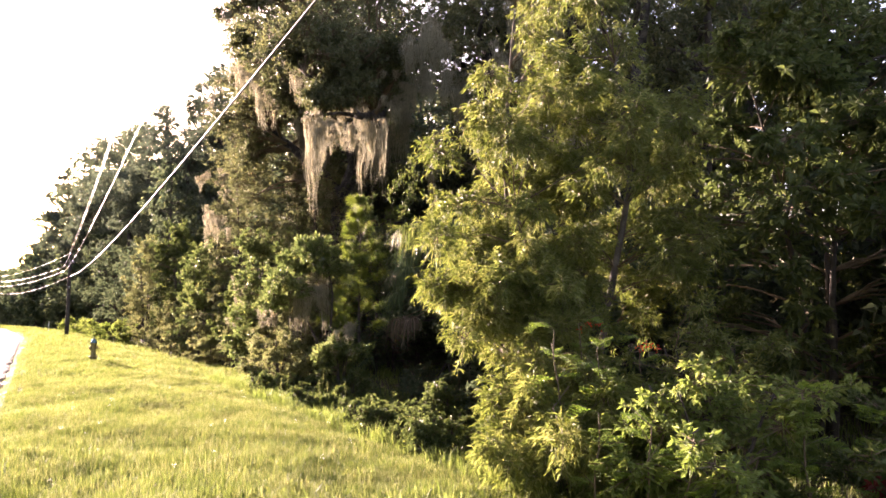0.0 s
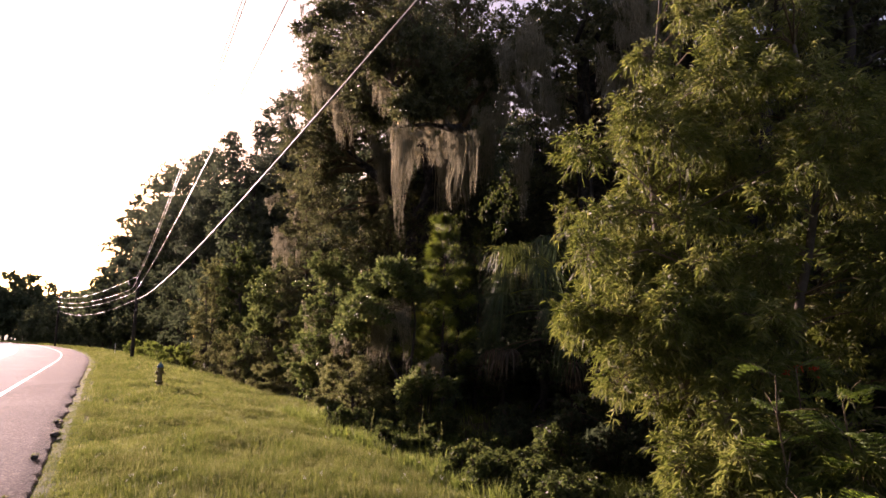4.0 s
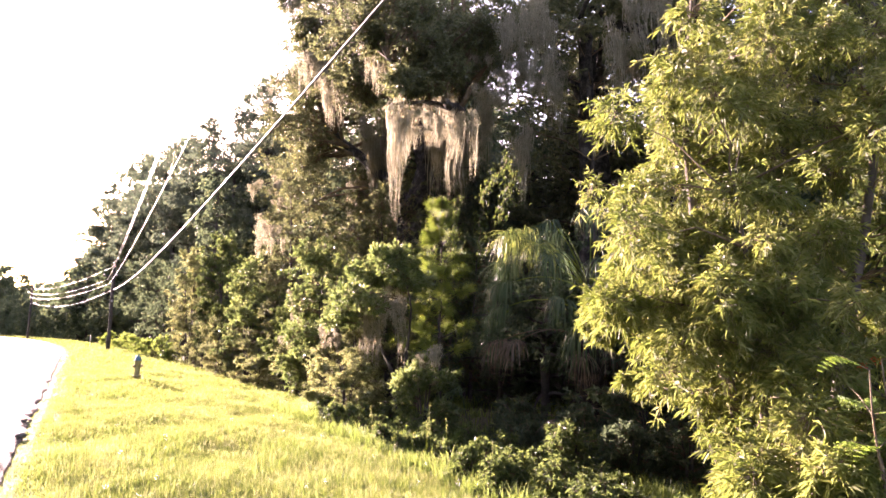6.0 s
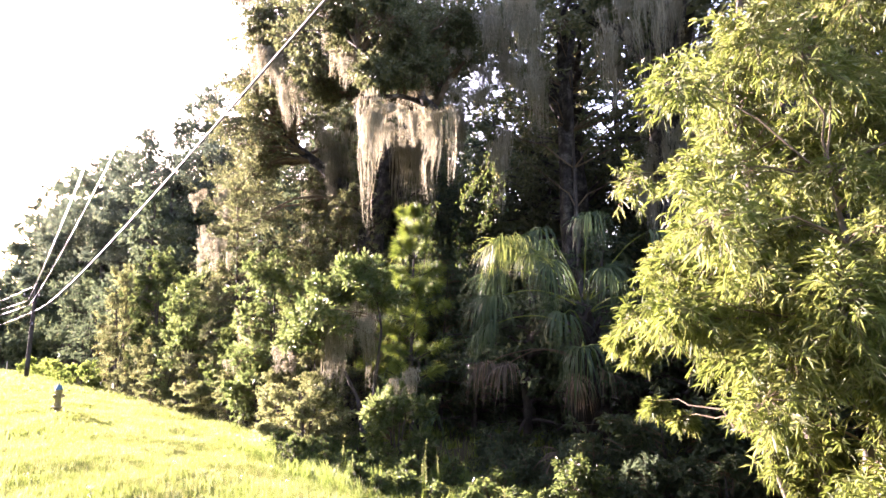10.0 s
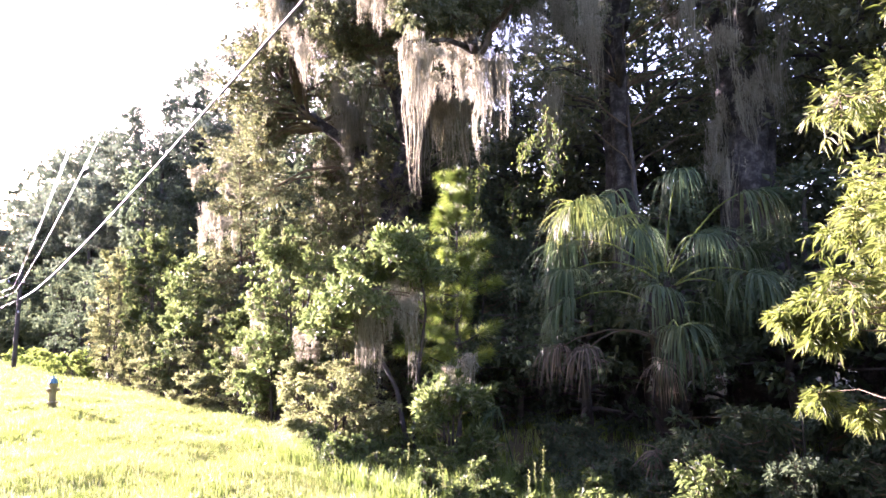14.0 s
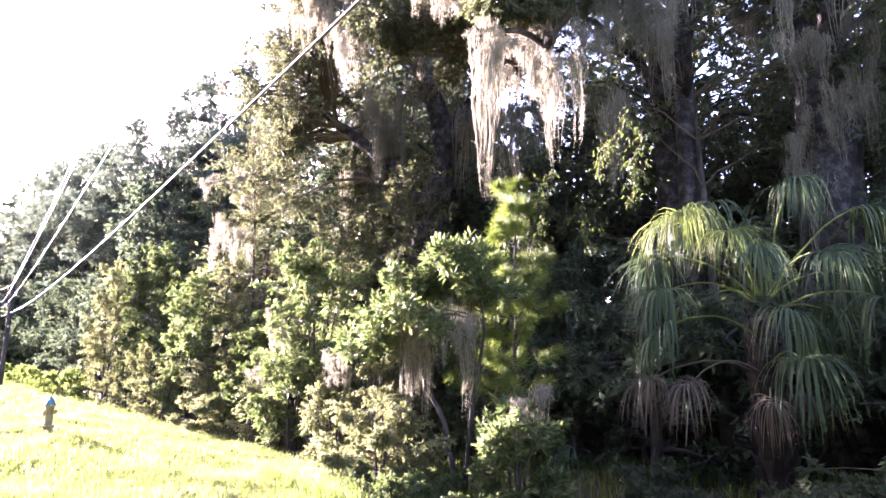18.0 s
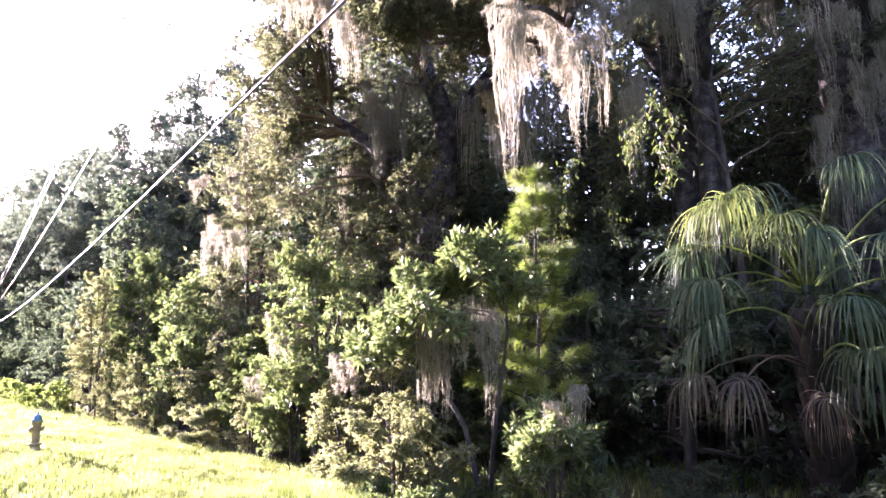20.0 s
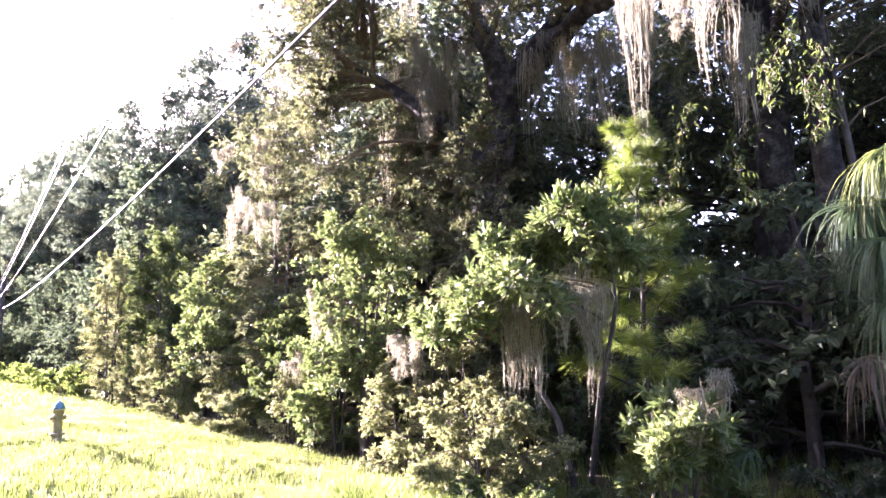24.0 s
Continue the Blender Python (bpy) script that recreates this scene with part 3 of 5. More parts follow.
wc += spread(rng, (-0.6, -1.2, 0.95), (0.7, 0.6, 0.85), 26, (0.2, 0.34), 0.9, 0.3)
wc += spread(rng, (0.8, -1.0, 3.6), (1.2, 1.2, 2.6), 40, (0.3, 0.5), 0.95, 0.3)
limit = ((1.7, 1.9, 2.2, 2.6, 3.4, 4.0, 4.9, 5.2, 5.4), (0.9, 1.35, 1.6, 1.75, 1.75, 1.6, 1.3, 0.9, 0.5))
wc = [c for c in wc if 0.86 * c[1] - 0.5 * c[0] + 0.6 * c[3] < np.interp(c[2], *limit)]      # bare on the wood's side towards the top
wc += spread(rng, (-0.35, 1.8, 2.3), (0.35, 0.25, 0.4), 5, (0.12, 0.19), 0.7, 0.3)
wc += spread(rng, (0.3, 1.8, 1.6), (0.3, 0.25, 0.2), 3, (0.12, 0.2), 0.7, 0.3)
wc += spread(rng, (-0.45, -0.4, 0.9), (0.45, 0.5, 0.7), 26, (0.18, 0.3), 0.9, 0.3)
wc += spread(rng, (0.0, 0.2, 1.3), (0.4, 0.35, 0.5), 14, (0.18, 0.3), 0.9, 0.3)
wz = float(ground_z(6.0, 6.6))
plant("willow", "yellow-green willow with narrow drooping leaves beside the ditch", "tree", (6.0, 6.6, wz),
      [([(0, 0, -0.1), (-0.1, 0.1, 1.2), (-0.35, 0.3, 2.6), (-0.3, 0.5, 4.4), (-0.2, 0.3, 6.6)], 0.09, 0.02),
       ([(0.15, 0.05, -0.1), (-0.3, -0.3, 1.0), (-0.8, -0.6, 2.2), (-0.9, -0.5, 3.4)], 0.06, 0.015),
       ([(0.1, 0.2, -0.1), (-0.2, 0.5, 1.4), (-0.4, 0.8, 2.2), (-0.4, 0.8, 2.8)], 0.05, 0.012),
       ([(0.2, -0.2, -0.1), (0.5, -0.6, 1.8), (0.8, -0.9, 4.0), (0.7, -0.8, 5.6)], 0.07, 0.02)],
      wc, 12, M_WILLOW, (0.1, 0.0128), 58, 17, M_PALE_BARK, limb_r=0.011, jitter=0.95, droop=0.08, upward=-0.1, along=0.3, twig_r=0.003, tip=0.25)

# ---- the palm ----


def frond_arrays(hub, heading, pitch, size, rng, spread_deg=250, segs=36, width=0.035, sag=1.0, cup=0.25):
    """A costapalmate fan: narrow folded segments from the hub, drooping at their ends."""
    f = np.array([math.cos(heading) * math.cos(pitch), math.sin(heading) * math.cos(pitch), math.sin(pitch)])
    s = np.array([-math.sin(heading), math.cos(heading), 0.0])
    u = np.cross(s, f) * -1
    if u[2] < 0:
        u = -u
    tilt = rng.uniform(-0.5, 0.5)
    s, u = s * math.cos(tilt) + u * math.sin(tilt), u * math.cos(tilt) - s * math.sin(tilt)
    chunks = []
    for i in range(segs):
        ang = radians(spread_deg) * ((i + 0.5) / segs - 0.5) + rng.normal() * 0.18
        d = f * math.cos(ang) + s * math.sin(ang) + u * cup * (0.3 + abs(math.sin(ang)) * 0.7)
        d = d / np.linalg.norm(d)
        ln = size * (0.75 + 0.25 * math.cos(ang * 0.6)) * rng.uniform(0.55, 1.15)
        start = hub + f * 0.22 * size * max(0.0, math.cos(ang))
        t = np.linspace(0.0, 1, 8)
        bendy = sag * rng.uniform(0.35, 1.7)
        g = (1 - np.exp(-(bendy * t) ** 1.25))[:, None]
        dirs = unit(d[None] * (1 - g) + (np.array([0, 0, -1.0]) + d * np.array([0.12, 0.12, 0]) + rng.normal(size=3) * 0.07)[None] * g)
        c = start + np.concatenate([np.zeros((1, 3)), np.cumsum(dirs[:-1], axis=0)]) * ln / 7
        side = np.cross(d, u)
        side = side / max(1e-6, np.linalg.norm(side))
        w = width * size * np.interp(t, [0, 0.25, 0.55, 1], [0.35, 1, 0.75, 0.06])[:, None]
        up = np.cross(side, d)
        V = np.stack([c - side * w + up * w * 0.6, c, c + side * w + up * w * 0.6], 1).reshape(-1, 3)
        F = []
        for k in range(7):
            for h in (0, 1):
                p = k * 3 + h
                F += [(p, p + 1, p + 4), (p, p + 4, p + 3)]
        chunks.append((V, np.array(F)))
    return joined(chunks)


def cabbage_palm(x, y, seed):
    rng = np.random.default_rng(seed)
    z0 = float(ground_z(x, y))
    ob = thing("cabbage_palm", "cabbage palm with drooping blue-green fans and a dead skirt", "palm", (x, y, z0))
    pts = curve_points((0, 0, -0.1), (0, 0, 2.6), 10, 0.02, rng)
    part("trunk", mesh_from("trunk", *tube_arrays(pts, np.linspace(0.2, 0.18, 10), 14), M_BOOTS, True), ob)
    boot = mesh_from("leaf_base", [(-0.07, 0.0, 0.0), (0.07, 0.0, 0.0), (0.035, 0.07, 0.24), (-0.035, 0.07, 0.24), (-0.06, -0.05, 0.02), (0.06, -0.05, 0.02), (0.028, 0.035, 0.25), (-0.028, 0.035, 0.25)],
                     [(0, 1, 2, 3), (4, 7, 6, 5), (0, 4, 5, 1), (1, 5, 6, 2), (2, 6, 7, 3), (3, 7, 4, 0)], M_BOOTS)
    for i in range(64):                    # old leaf bases round the trunk
        a = 2.4 * i
        b = part("leaf_base", boot, ob)
        b.matrix_local = pose(0.2 * math.cos(a), 0.2 * math.sin(a), 0.15 + 0.037 * i, rng.uniform(-12, 4), 0, math.degrees(a) - 90) @ Matrix.Scale(rng.uniform(0.85, 1.3), 4)
    hubs = [(h, "green") for h in PALM_FANS] + [(h, "young") for h in PALM_YOUNG] + [(h, "dead") for h in PALM_DRY]
    for i in range(4):                     # fans on the far side
        a = radians(rng.uniform(-80, 80))
        hubs.append(((math.cos(a) * rng.uniform(0.7, 1.3), math.sin(a) * rng.uniform(0.7, 1.3), rng.uniform(2.4, 3.6)), "green"))
    for i in range(2):                    # the skirt against the trunk
        a = rng.uniform(0, 2 * math.pi)
        hubs.append(((math.cos(a) * rng.uniform(0.3, 0.55), math.sin(a) * rng.uniform(0.3, 0.55), rng.uniform(1.2, 2.3)), "dead"))
    for hub, kind in hubs:
        hub = np.array(hub)
        a0 = np.array([0.1 * hub[0], 0.1 * hub[1], min(2.9, hub[2] - 0.1)]) if kind != "dead" else np.array([0.15 * hub[0], 0.15 * hub[1], min(2.4, hub[2] + 0.1)])
        heading = math.atan2(hub[1], hub[0]) + rng.uniform(-0.3, 0.3)
        stalk = curve_points(a0, hub, 7, 0.004, rng, (0, 0, 0.12 * np.linalg.norm(hub - a0)))
        mat = {"green": M_PALM, "dead": M_PALM_DEAD, "young": M_PALM_YELLOW}[kind]
        if kind == "dead":
            blade = frond_arrays(hub, heading, radians(rng.uniform(-40, -10)), rng.uniform(0.7, 0.9), rng, rng.uniform(200, 250), 54, 0.0115, rng.uniform(4.0, 6.0), 0.15)
        else:
            up = kind == "young"
            blade = frond_arrays(hub, heading, radians(rng.uniform(-30, 5) + 12 * up), rng.uniform(0.9, 1.25) * (0.9 if up else 1.0), rng, rng.uniform(150, 230), 74, 0.0105, rng.uniform(3.0, 4.8) * (0.8 if up else 1.0), 0.25)
        fr = part("frond", mesh_from("frond", *blade, mat), ob, {"green": "", "dead": "dry brown hanging fan", "young": "yellow-green young fan"}[kind])
        part("stalk", mesh_from("stalk", *tube_arrays(stalk, np.linspace(0.016, 0.01, 7), 6), M_PALM_DEAD if kind == "dead" else M_WEED, True), fr)
    return ob


PALM_FANS = [(-0.8, 0.2, 4.1), (-0.6, -0.7, 4.15), (0.5, -1.0, 4.0), (-0.7, -1.05, 3.3), (-1.45, -0.9, 2.5), (-1.0, -0.85, 2.05), (-1.55, 0.4, 2.9), (-1.7, 0.3, 2.45),
             (-0.35, -1.5, 2.75), (-1.45, -0.65, 3.4), (-1.2, 0.7, 3.4), (-0.2, 0.5, 4.0)]
PALM_YOUNG = [(-1.75, 0.0, 3.65), (-1.55, -0.4, 3.5), (-1.3, 0.3, 3.85)]
PALM_DRY = [(-1.7, 0.05, 1.8), (-1.65, 0.6, 1.8)]
cabbage_palm(8.6, 11.7, 21)

# ---- wood's edge: shrubs ----


def shrub(name, label, x, y, h, rx, ry, seed, mat, leaf, twigs, per, clumps=22, size=(0.3, 0.55), low=0.15, stems=4, group="shrubs at the wood's edge", bark=M_BARK, category="shrub", **kw):
    rng = np.random.default_rng(seed)
    z0 = float(ground_z(x, y))
    cl = []
    boughs = max(8, int(clumps * 0.62))
    for b in range(boughs):                # leafy boughs of uneven reach, with dark gaps between them
        f = low + (1.02 - low) * ((b + rng.uniform(0.1, 0.9)) / boughs) ** 0.85
        a = 2.4 * b + rng.uniform(-0.6, 0.6)
        out = math.sqrt(max(0.05, 1.0 - ((f - low - 0.35 * (1 - low)) / (0.72 * (1 - low))) ** 2)) * rng.uniform(0.65, 1.3)
        end = np.array([rx * out * math.cos(a), ry * out * math.sin(a), h * f])
        root = np.array([0.15 * end[0], 0.15 * end[1], max(0.1, h * (f - 0.22))])
        fat = rng.uniform(0.75, 1.15)
        for g in (0.5, 0.72, 0.9, 1.06):
            c = root + (end - root) * g + rng.normal(size=3) * size[0] * 0.3
            r = (size[1] + (size[0] * 0.6 - size[1]) * (g - 0.4) / 0.66) * fat * rng.uniform(0.8, 1.15)
            cl.append((c[0], c[1], max(c[2], 0.12 * h * low + 0.1), r, r, r * 0.62, (r / size[1]) ** 2))
    st = []
    for i in range(stems):
        a = 2 * math.pi * i / stems + rng.uniform(0, 1)
        k = rng.uniform(0.2, 0.6)
        st.append(([(0.08 * math.cos(a), 0.08 * math.sin(a), -0.1), (rx * k * 0.4 * math.cos(a), ry * k * 0.4 * math.sin(a), h * 0.4), (rx * k * math.cos(a), ry * k * math.sin(a), h * 0.85)], 0.018 + 0.007 * h, 0.008))
    return plant(name, label, category, (x, y, z0), st, cl, seed + 1, mat, leaf, twigs, per, bark, group, limb_r=0.02, **kw)


BAY = dict(jitter=0.7, upward=0.35, along=0.55, fold=0.2, widest=0.6, tip=0.02)
BAY_SPRAYS = [(5.73, 14.6, 3.05), (5.82, 15.35, 3.15), (6.05, 14.8, 3.2), (6.1, 16.1, 2.85), (6.1, 17.05, 2.45), (5.76, 16.8, 2.1), (5.86, 17.7, 1.85), (5.6, 17.3, 1.8),
              (5.4, 15.25, 2.25), (5.6, 16.0, 2.3), (5.75, 15.9, 2.7), (6.2, 14.5, 2.7), (6.4, 15.2, 2.45), (5.9, 15.6, 2.8), (5.5, 16.4, 2.0)]
rng = np.random.default_rng(31)
bz = float(ground_z(6.5, 15.6))
bay_clumps = []
for x, y, z in BAY_SPRAYS:
    for _ in range(3):
        r = rng.uniform(0.2, 0.34)
        bay_clumps.append((x - 6.5 + rng.normal() * 0.16, y - 15.6 + rng.normal() * 0.16, z - bz + rng.normal() * 0.1, r, r, r * 0.7, 0.7 * (r / 0.34) ** 2))
plant("bay_tree", "glossy bay tree with pale upturned leaves leaning over the ditch", "tree", (6.5, 15.6, bz),
      [([(0, 0, -0.1), (-0.1, 0.3, 1.2), (-0.4, 0.7, 2.1), (-0.6, 1.2, 2.6)], 0.05, 0.015), ([(0.05, 0, -0.1), (-0.1, -0.4, 1.5), (-0.2, -0.8, 2.6), (-0.4, -0.9, 3.3)], 0.045, 0.012)],
      bay_clumps, 32, M_BAY, (0.15, 0.043), 36, 13, M_BARK, "shrubs at the wood's edge", limb_r=0.016, **BAY)
shrub("scrub_bush", "pale dusty scrub bush at the grass edge", 5.5, 16.4, 1.5, 0.85, 0.9, 33, M_SCRUB, (0.055, 0.024), 70, 18, 20, (0.25, 0.4), 0.05, 4)
shrub("bay_bush", "low glossy bay bush with moss on it", 6.2, 14.0, 1.6, 0.6, 0.65, 35, M_BAY, (0.14, 0.042), 34, 12, 16, (0.22, 0.36), 0.2, 4, **BAY)
shrub("bay_tree", "bright green bushy young tree at the wood's edge", 6.5, 20.9, 4.9, 1.15, 1.3, 37, M_BAY, (0.12, 0.044), 46, 14, 26, (0.35, 0.6), 0.35, 4, **BAY)
shrub("bay_bush", "bright green bush at the grass edge", 6.6, 22.2, 2.75, 1.1, 1.3, 39, M_BAY, (0.12, 0.045), 46, 14, 22, (0.35, 0.55), 0.1, 4, **BAY)
shrub("scrub_bush", "pale dusty scrub bush at the grass edge", 6.1, 19.0, 1.7, 0.9, 1.2, 53, M_SCRUB, (0.06, 0.025), 56, 16, 20, (0.28, 0.42), 0.05, 4)
shrub("scrub_bush", "small pale dusty bush at the grass edge", 6.0, 26.6, 1.15, 0.5, 0.6, 43, M_SCRUB, (0.055, 0.025), 56, 16, 12, (0.22, 0.32), 0.05, 4)
shrub("bay_bush", "leafy green bush at the wood's edge", 7.0, 25.6, 3.2, 1.1, 1.7, 55, M_BROAD, (0.12, 0.048), 46, 14, 22, (0.35, 0.6), 0.05, 4)
shrub("bay_tree", "bright green leafy young tree at the wood's edge", 6.5, 30.6, 5.2, 1.1, 1.6, 41, M_BAY, (0.13, 0.052), 50, 14, 28, (0.4, 0.65), 0.12, 4, **BAY)
shrub("scrub_bush", "pale olive scrub bush at the grass edge", 6.0, 33.8, 2.7, 1.0, 1.5, 45, M_SCRUB, (0.07, 0.03), 56, 16, 22, (0.35, 0.5), 0.03, 4)
shrub("bay_tree", "leafy green tree beside the verge", 6.6, 37.0, 7.2, 1.35, 1.9, 47, M_BROAD, (0.13, 0.055), 54, 16, 36, (0.45, 0.75), 0.05, 4, category="tree")
shrub("cedar", "dense olive-green cedar beside the verge", 5.6, 41.0, 6.7, 1.05, 1.6, 49, M_SCRUB, (0.09, 0.03), 70, 18, 40, (0.4, 0.65), 0.02, 3, category="tree")
shrub("oak_tree", "mossy small-leaved oak column at the wood's edge", 7.6, 27.6, 10.8, 1.45, 2.4, 57, M_OAK, (0.085, 0.035), 60, 16, 60, (0.5, 0.85), 0.12, 2, category="tree")
shrub("shade_tree", "dark shaded young tree under the oak", 8.3, 21.6, 7.6, 1.3, 1.9, 59, M_OAK, (0.1, 0.045), 50, 16, 44, (0.5, 0.8), 0.1, 3, category="tree")
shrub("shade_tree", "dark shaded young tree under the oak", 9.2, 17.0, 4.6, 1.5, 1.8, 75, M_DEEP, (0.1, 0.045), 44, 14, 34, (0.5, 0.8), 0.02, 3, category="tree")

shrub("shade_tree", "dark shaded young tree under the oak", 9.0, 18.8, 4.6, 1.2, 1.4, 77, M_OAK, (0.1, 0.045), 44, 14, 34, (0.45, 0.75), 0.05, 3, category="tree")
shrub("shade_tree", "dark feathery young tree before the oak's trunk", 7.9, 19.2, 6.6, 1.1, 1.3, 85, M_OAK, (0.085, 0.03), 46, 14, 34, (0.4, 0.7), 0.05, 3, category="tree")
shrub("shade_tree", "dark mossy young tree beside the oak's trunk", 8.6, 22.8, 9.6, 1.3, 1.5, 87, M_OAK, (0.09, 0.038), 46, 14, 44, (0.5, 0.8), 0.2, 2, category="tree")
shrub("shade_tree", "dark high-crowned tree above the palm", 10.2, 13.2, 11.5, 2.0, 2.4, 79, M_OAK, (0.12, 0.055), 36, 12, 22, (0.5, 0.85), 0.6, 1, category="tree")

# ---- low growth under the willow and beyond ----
# the shade on these two bushes is in their dark leaf colour
shrub("shade_bush", "green broad-leaved bush in the ditch, leaves darkened for shade", 7.6, 9.4, 1.3, 0.9, 1.0, 61, M_DEEP, (0.11, 0.05), 36, 14, 18, (0.25, 0.45), 0.05, 4)
shrub("shade_bush", "green broad-leaved bush in the ditch, leaves darkened for shade", 8.4, 8.2, 1.8, 1.0, 1.0, 63, M_DEEP, (0.11, 0.05), 36, 14, 18, (0.25, 0.45), 0.05, 4)
shrub("broadleaf_tree", "shaded broadleaf tree behind the willow", 9.4, 4.6, 6.5, 2.2, 2.2, 65, M_BROAD, (0.13, 0.06), 50, 18, 44, (0.5, 0.9), 0.12, 3, category="tree")
shrub("broadleaf_tree", "shaded broadleaf tree beyond the ditch", 8.8, 1.2, 6.0, 2.0, 2.2, 67, M_BROAD, (0.13, 0.06), 50, 18, 40, (0.5, 0.9), 0.12, 3, category="tree")
shrub("wild_shrub", "tangled low shrub beside the ditch", 5.0, 3.4, 1.5, 1.0, 1.0, 69, M_WEED, (0.07, 0.03), 46, 16, 22, (0.3, 0.5), 0.05, 4)
shrub("wild_shrub", "tangled low shrub beside the ditch", 6.0, 2.0, 1.4, 1.0, 1.0, 71, M_BROAD, (0.07, 0.03), 46, 16, 22, (0.3, 0.5), 0.05, 4)
shrub("wild_shrub", "tangled low shrub beside the ditch", 6.3, 4.4, 2.0, 1.0, 1.0, 73, M_WILLOW, (0.08, 0.022), 46, 16, 22, (0.3, 0.5), 0.05, 4)

# ---- the big live oak ----
oz = float(ground_z(7.6, 18.6))
rng = np.random.default_rng(81)
oc = []
oc += spread(rng, (0.9, 0.6, 10.4), (3.4, 5.6, 3.2), 90, (0.7, 1.2), 0.7, 0.4)
oc += spread(rng, (-1.0, 4.4, 9.8), (1.4, 2.0, 3.9), 56, (0.5, 0.9), 0.75, 0.3)
oc += spread(rng, (-1.4, -3.4, 8.8), (1.9, 3.0, 1.5), 50, (0.5, 0.9), 0.7, 0.4)
for cx, cy, cz in ((-2.7, 1.0, 13.1), (-2.2, 0.9, 12.2), (-2.5, 1.2, 11.5), (-2.6, 1.1, 10.7), (-2.1, 1.0, 10.0), (-1.8, 1.3, 9.3), (-1.5, 0.6, 11.0)):
    oc += spread(rng, (cx, cy, cz), (0.6, 0.7, 0.5), 6, (0.35, 0.55), 0.8, 0.3)
oc += spread(rng, (-0.6, 0.6, 13.8), (2.6, 2.6, 1.7), 46, (0.5, 0.85), 0.75, 0.3)
oc = [c for c in oc if not (-0.8 < c[0] < 2.6 and -2.0 < c[1] < 2.0 and c[2] < 8.7)]      # the heart under the crown is bare
oc += spread(rng, (-1.6, -1.2, 8.6), (0.7, 1.6, 0.7), 14, (0.45, 0.7), 0.7, 0.4)
for cx, cy, cz in ((-2.2, -5.0, 7.1), (-1.8, -5.15, 7.0), (-1.3, -5.3, 7.2), (-2.0, -4.6, 7.5), (-1.6, -5.0, 8.0), (-2.4, -4.3, 8.3), (-1.0, -4.6, 8.2), (-2.0, -5.2, 8.4), (-0.4, -5.0, 8.6)):
    oc += spread(rng, (cx, cy, cz), (0.35, 0.35, 0.3), 4, (0.3, 0.45), 0.8, 0.3)
plant("live_oak", "huge live oak with leaning trunk and moss-draped limbs", "tree", (7.6, 18.6, oz),
      [([(1.3, 1.4, -0.2), (1.0, 1.1, 2.2), (1.0, 0.9, 5.2), (1.5, 0.8, 7.4), (1.0, 1.2, 9.6), (0.6, 1.4, 12.0)], 0.5, 0.12),
       ([(1.45, 0.8, 7.2), (1.7, -0.2, 8.1), (1.2, -1.6, 8.3), (-0.2, -3.9, 7.2), (-1.4, -5.4, 6.7)], 0.27, 0.07),
       ([(-1.1, -5.0, 6.75), (-1.7, -5.1, 6.75), (-2.4, -4.9, 6.6)], 0.06, 0.025),
       ([(-0.4, -4.1, 7.15), (-1.6, -4.4, 7.5), (-2.4, -4.6, 7.7)], 0.08, 0.03),
       ([(1.1, 0.9, 5.9), (0.4, 2.2, 7.2), (-0.5, 3.6, 8.6), (-1.0, 5.0, 10.4)], 0.22, 0.05),
       ([(1.4, 0.8, 7.6), (2.0, -0.6, 9.2), (2.6, -1.6, 10.5)], 0.2, 0.05)],
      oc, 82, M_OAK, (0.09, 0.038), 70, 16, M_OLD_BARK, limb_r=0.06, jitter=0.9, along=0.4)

MOSS = [((5.36, 13.64, 5.95), (5.42, 13.6, 5.9), 4, 2.5, 0.9), ((6.65, 13.75, 5.95), (6.8, 13.86, 6.0), 4, 1.8, 0.9), ((5.4, 14.1, 7.0), (6.6, 13.7, 6.9), 16, 0.8, 0.3),
        ((5.3, 13.55, 6.0), (7.0, 13.95, 6.0), 19, 0.75, 0.3), ((5.37, 13.62, 6.0), (5.7, 13.7, 6.0), 8, 1.3, 0.35), ((5.5, 13.7, 6.5), (7.1, 13.9, 6.55), 17, 0.7, 0.3),
        ((4.7, 19.6, 11.4), (5.1, 19.8, 11.3), 10, 1.4, 0.3), ((5.2, 19.6, 10.8), (5.7, 19.4, 10.6), 11, 1.5, 0.3), ((4.9, 19.7, 10.0), (5.3, 19.9, 9.9), 7, 1.5, 0.4),
        ((7.4, 12.4, 8.0), (8.0, 12.0, 8.2), 9, 1.7, 0.3), ((5.75, 16.1, 2.15), (6.0, 15.9, 2.1), 7, 1.7, 0.6), ((5.9, 15.05, 2.35), (6.4, 14.95, 2.3), 10, 1.5, 0.25),
        ((6.0, 13.7, 1.1), (6.1, 13.5, 1.1), 6, 0.85, 0.5), ((5.8, 21.2, 2.5), (5.9, 22.2, 2.4), 9, 0.9, 0.4),
        ((5.6, 17.9, 1.7), (5.8, 18.8, 1.6), 8, 0.8, 0.3), ((5.9, 25.4, 5.4), (6.1, 27.4, 5.5), 10, 1.0, 0.3), ((6.0, 22.6, 1.5), (6.1, 23.3, 1.4), 6, 0.7, 0.4)]
MOSS += [((7.2, 13.6, 7.4), (8.3, 12.9, 7.4), 18, 1.1, 0.3), ((7.0, 13.8, 6.9), (7.9, 13.3, 6.9), 12, 0.8, 0.3), ((5.6, 15.6, 8.1), (5.3, 14.5, 7.7), 14, 0.9, 0.3)]
rng = np.random.default_rng(83)
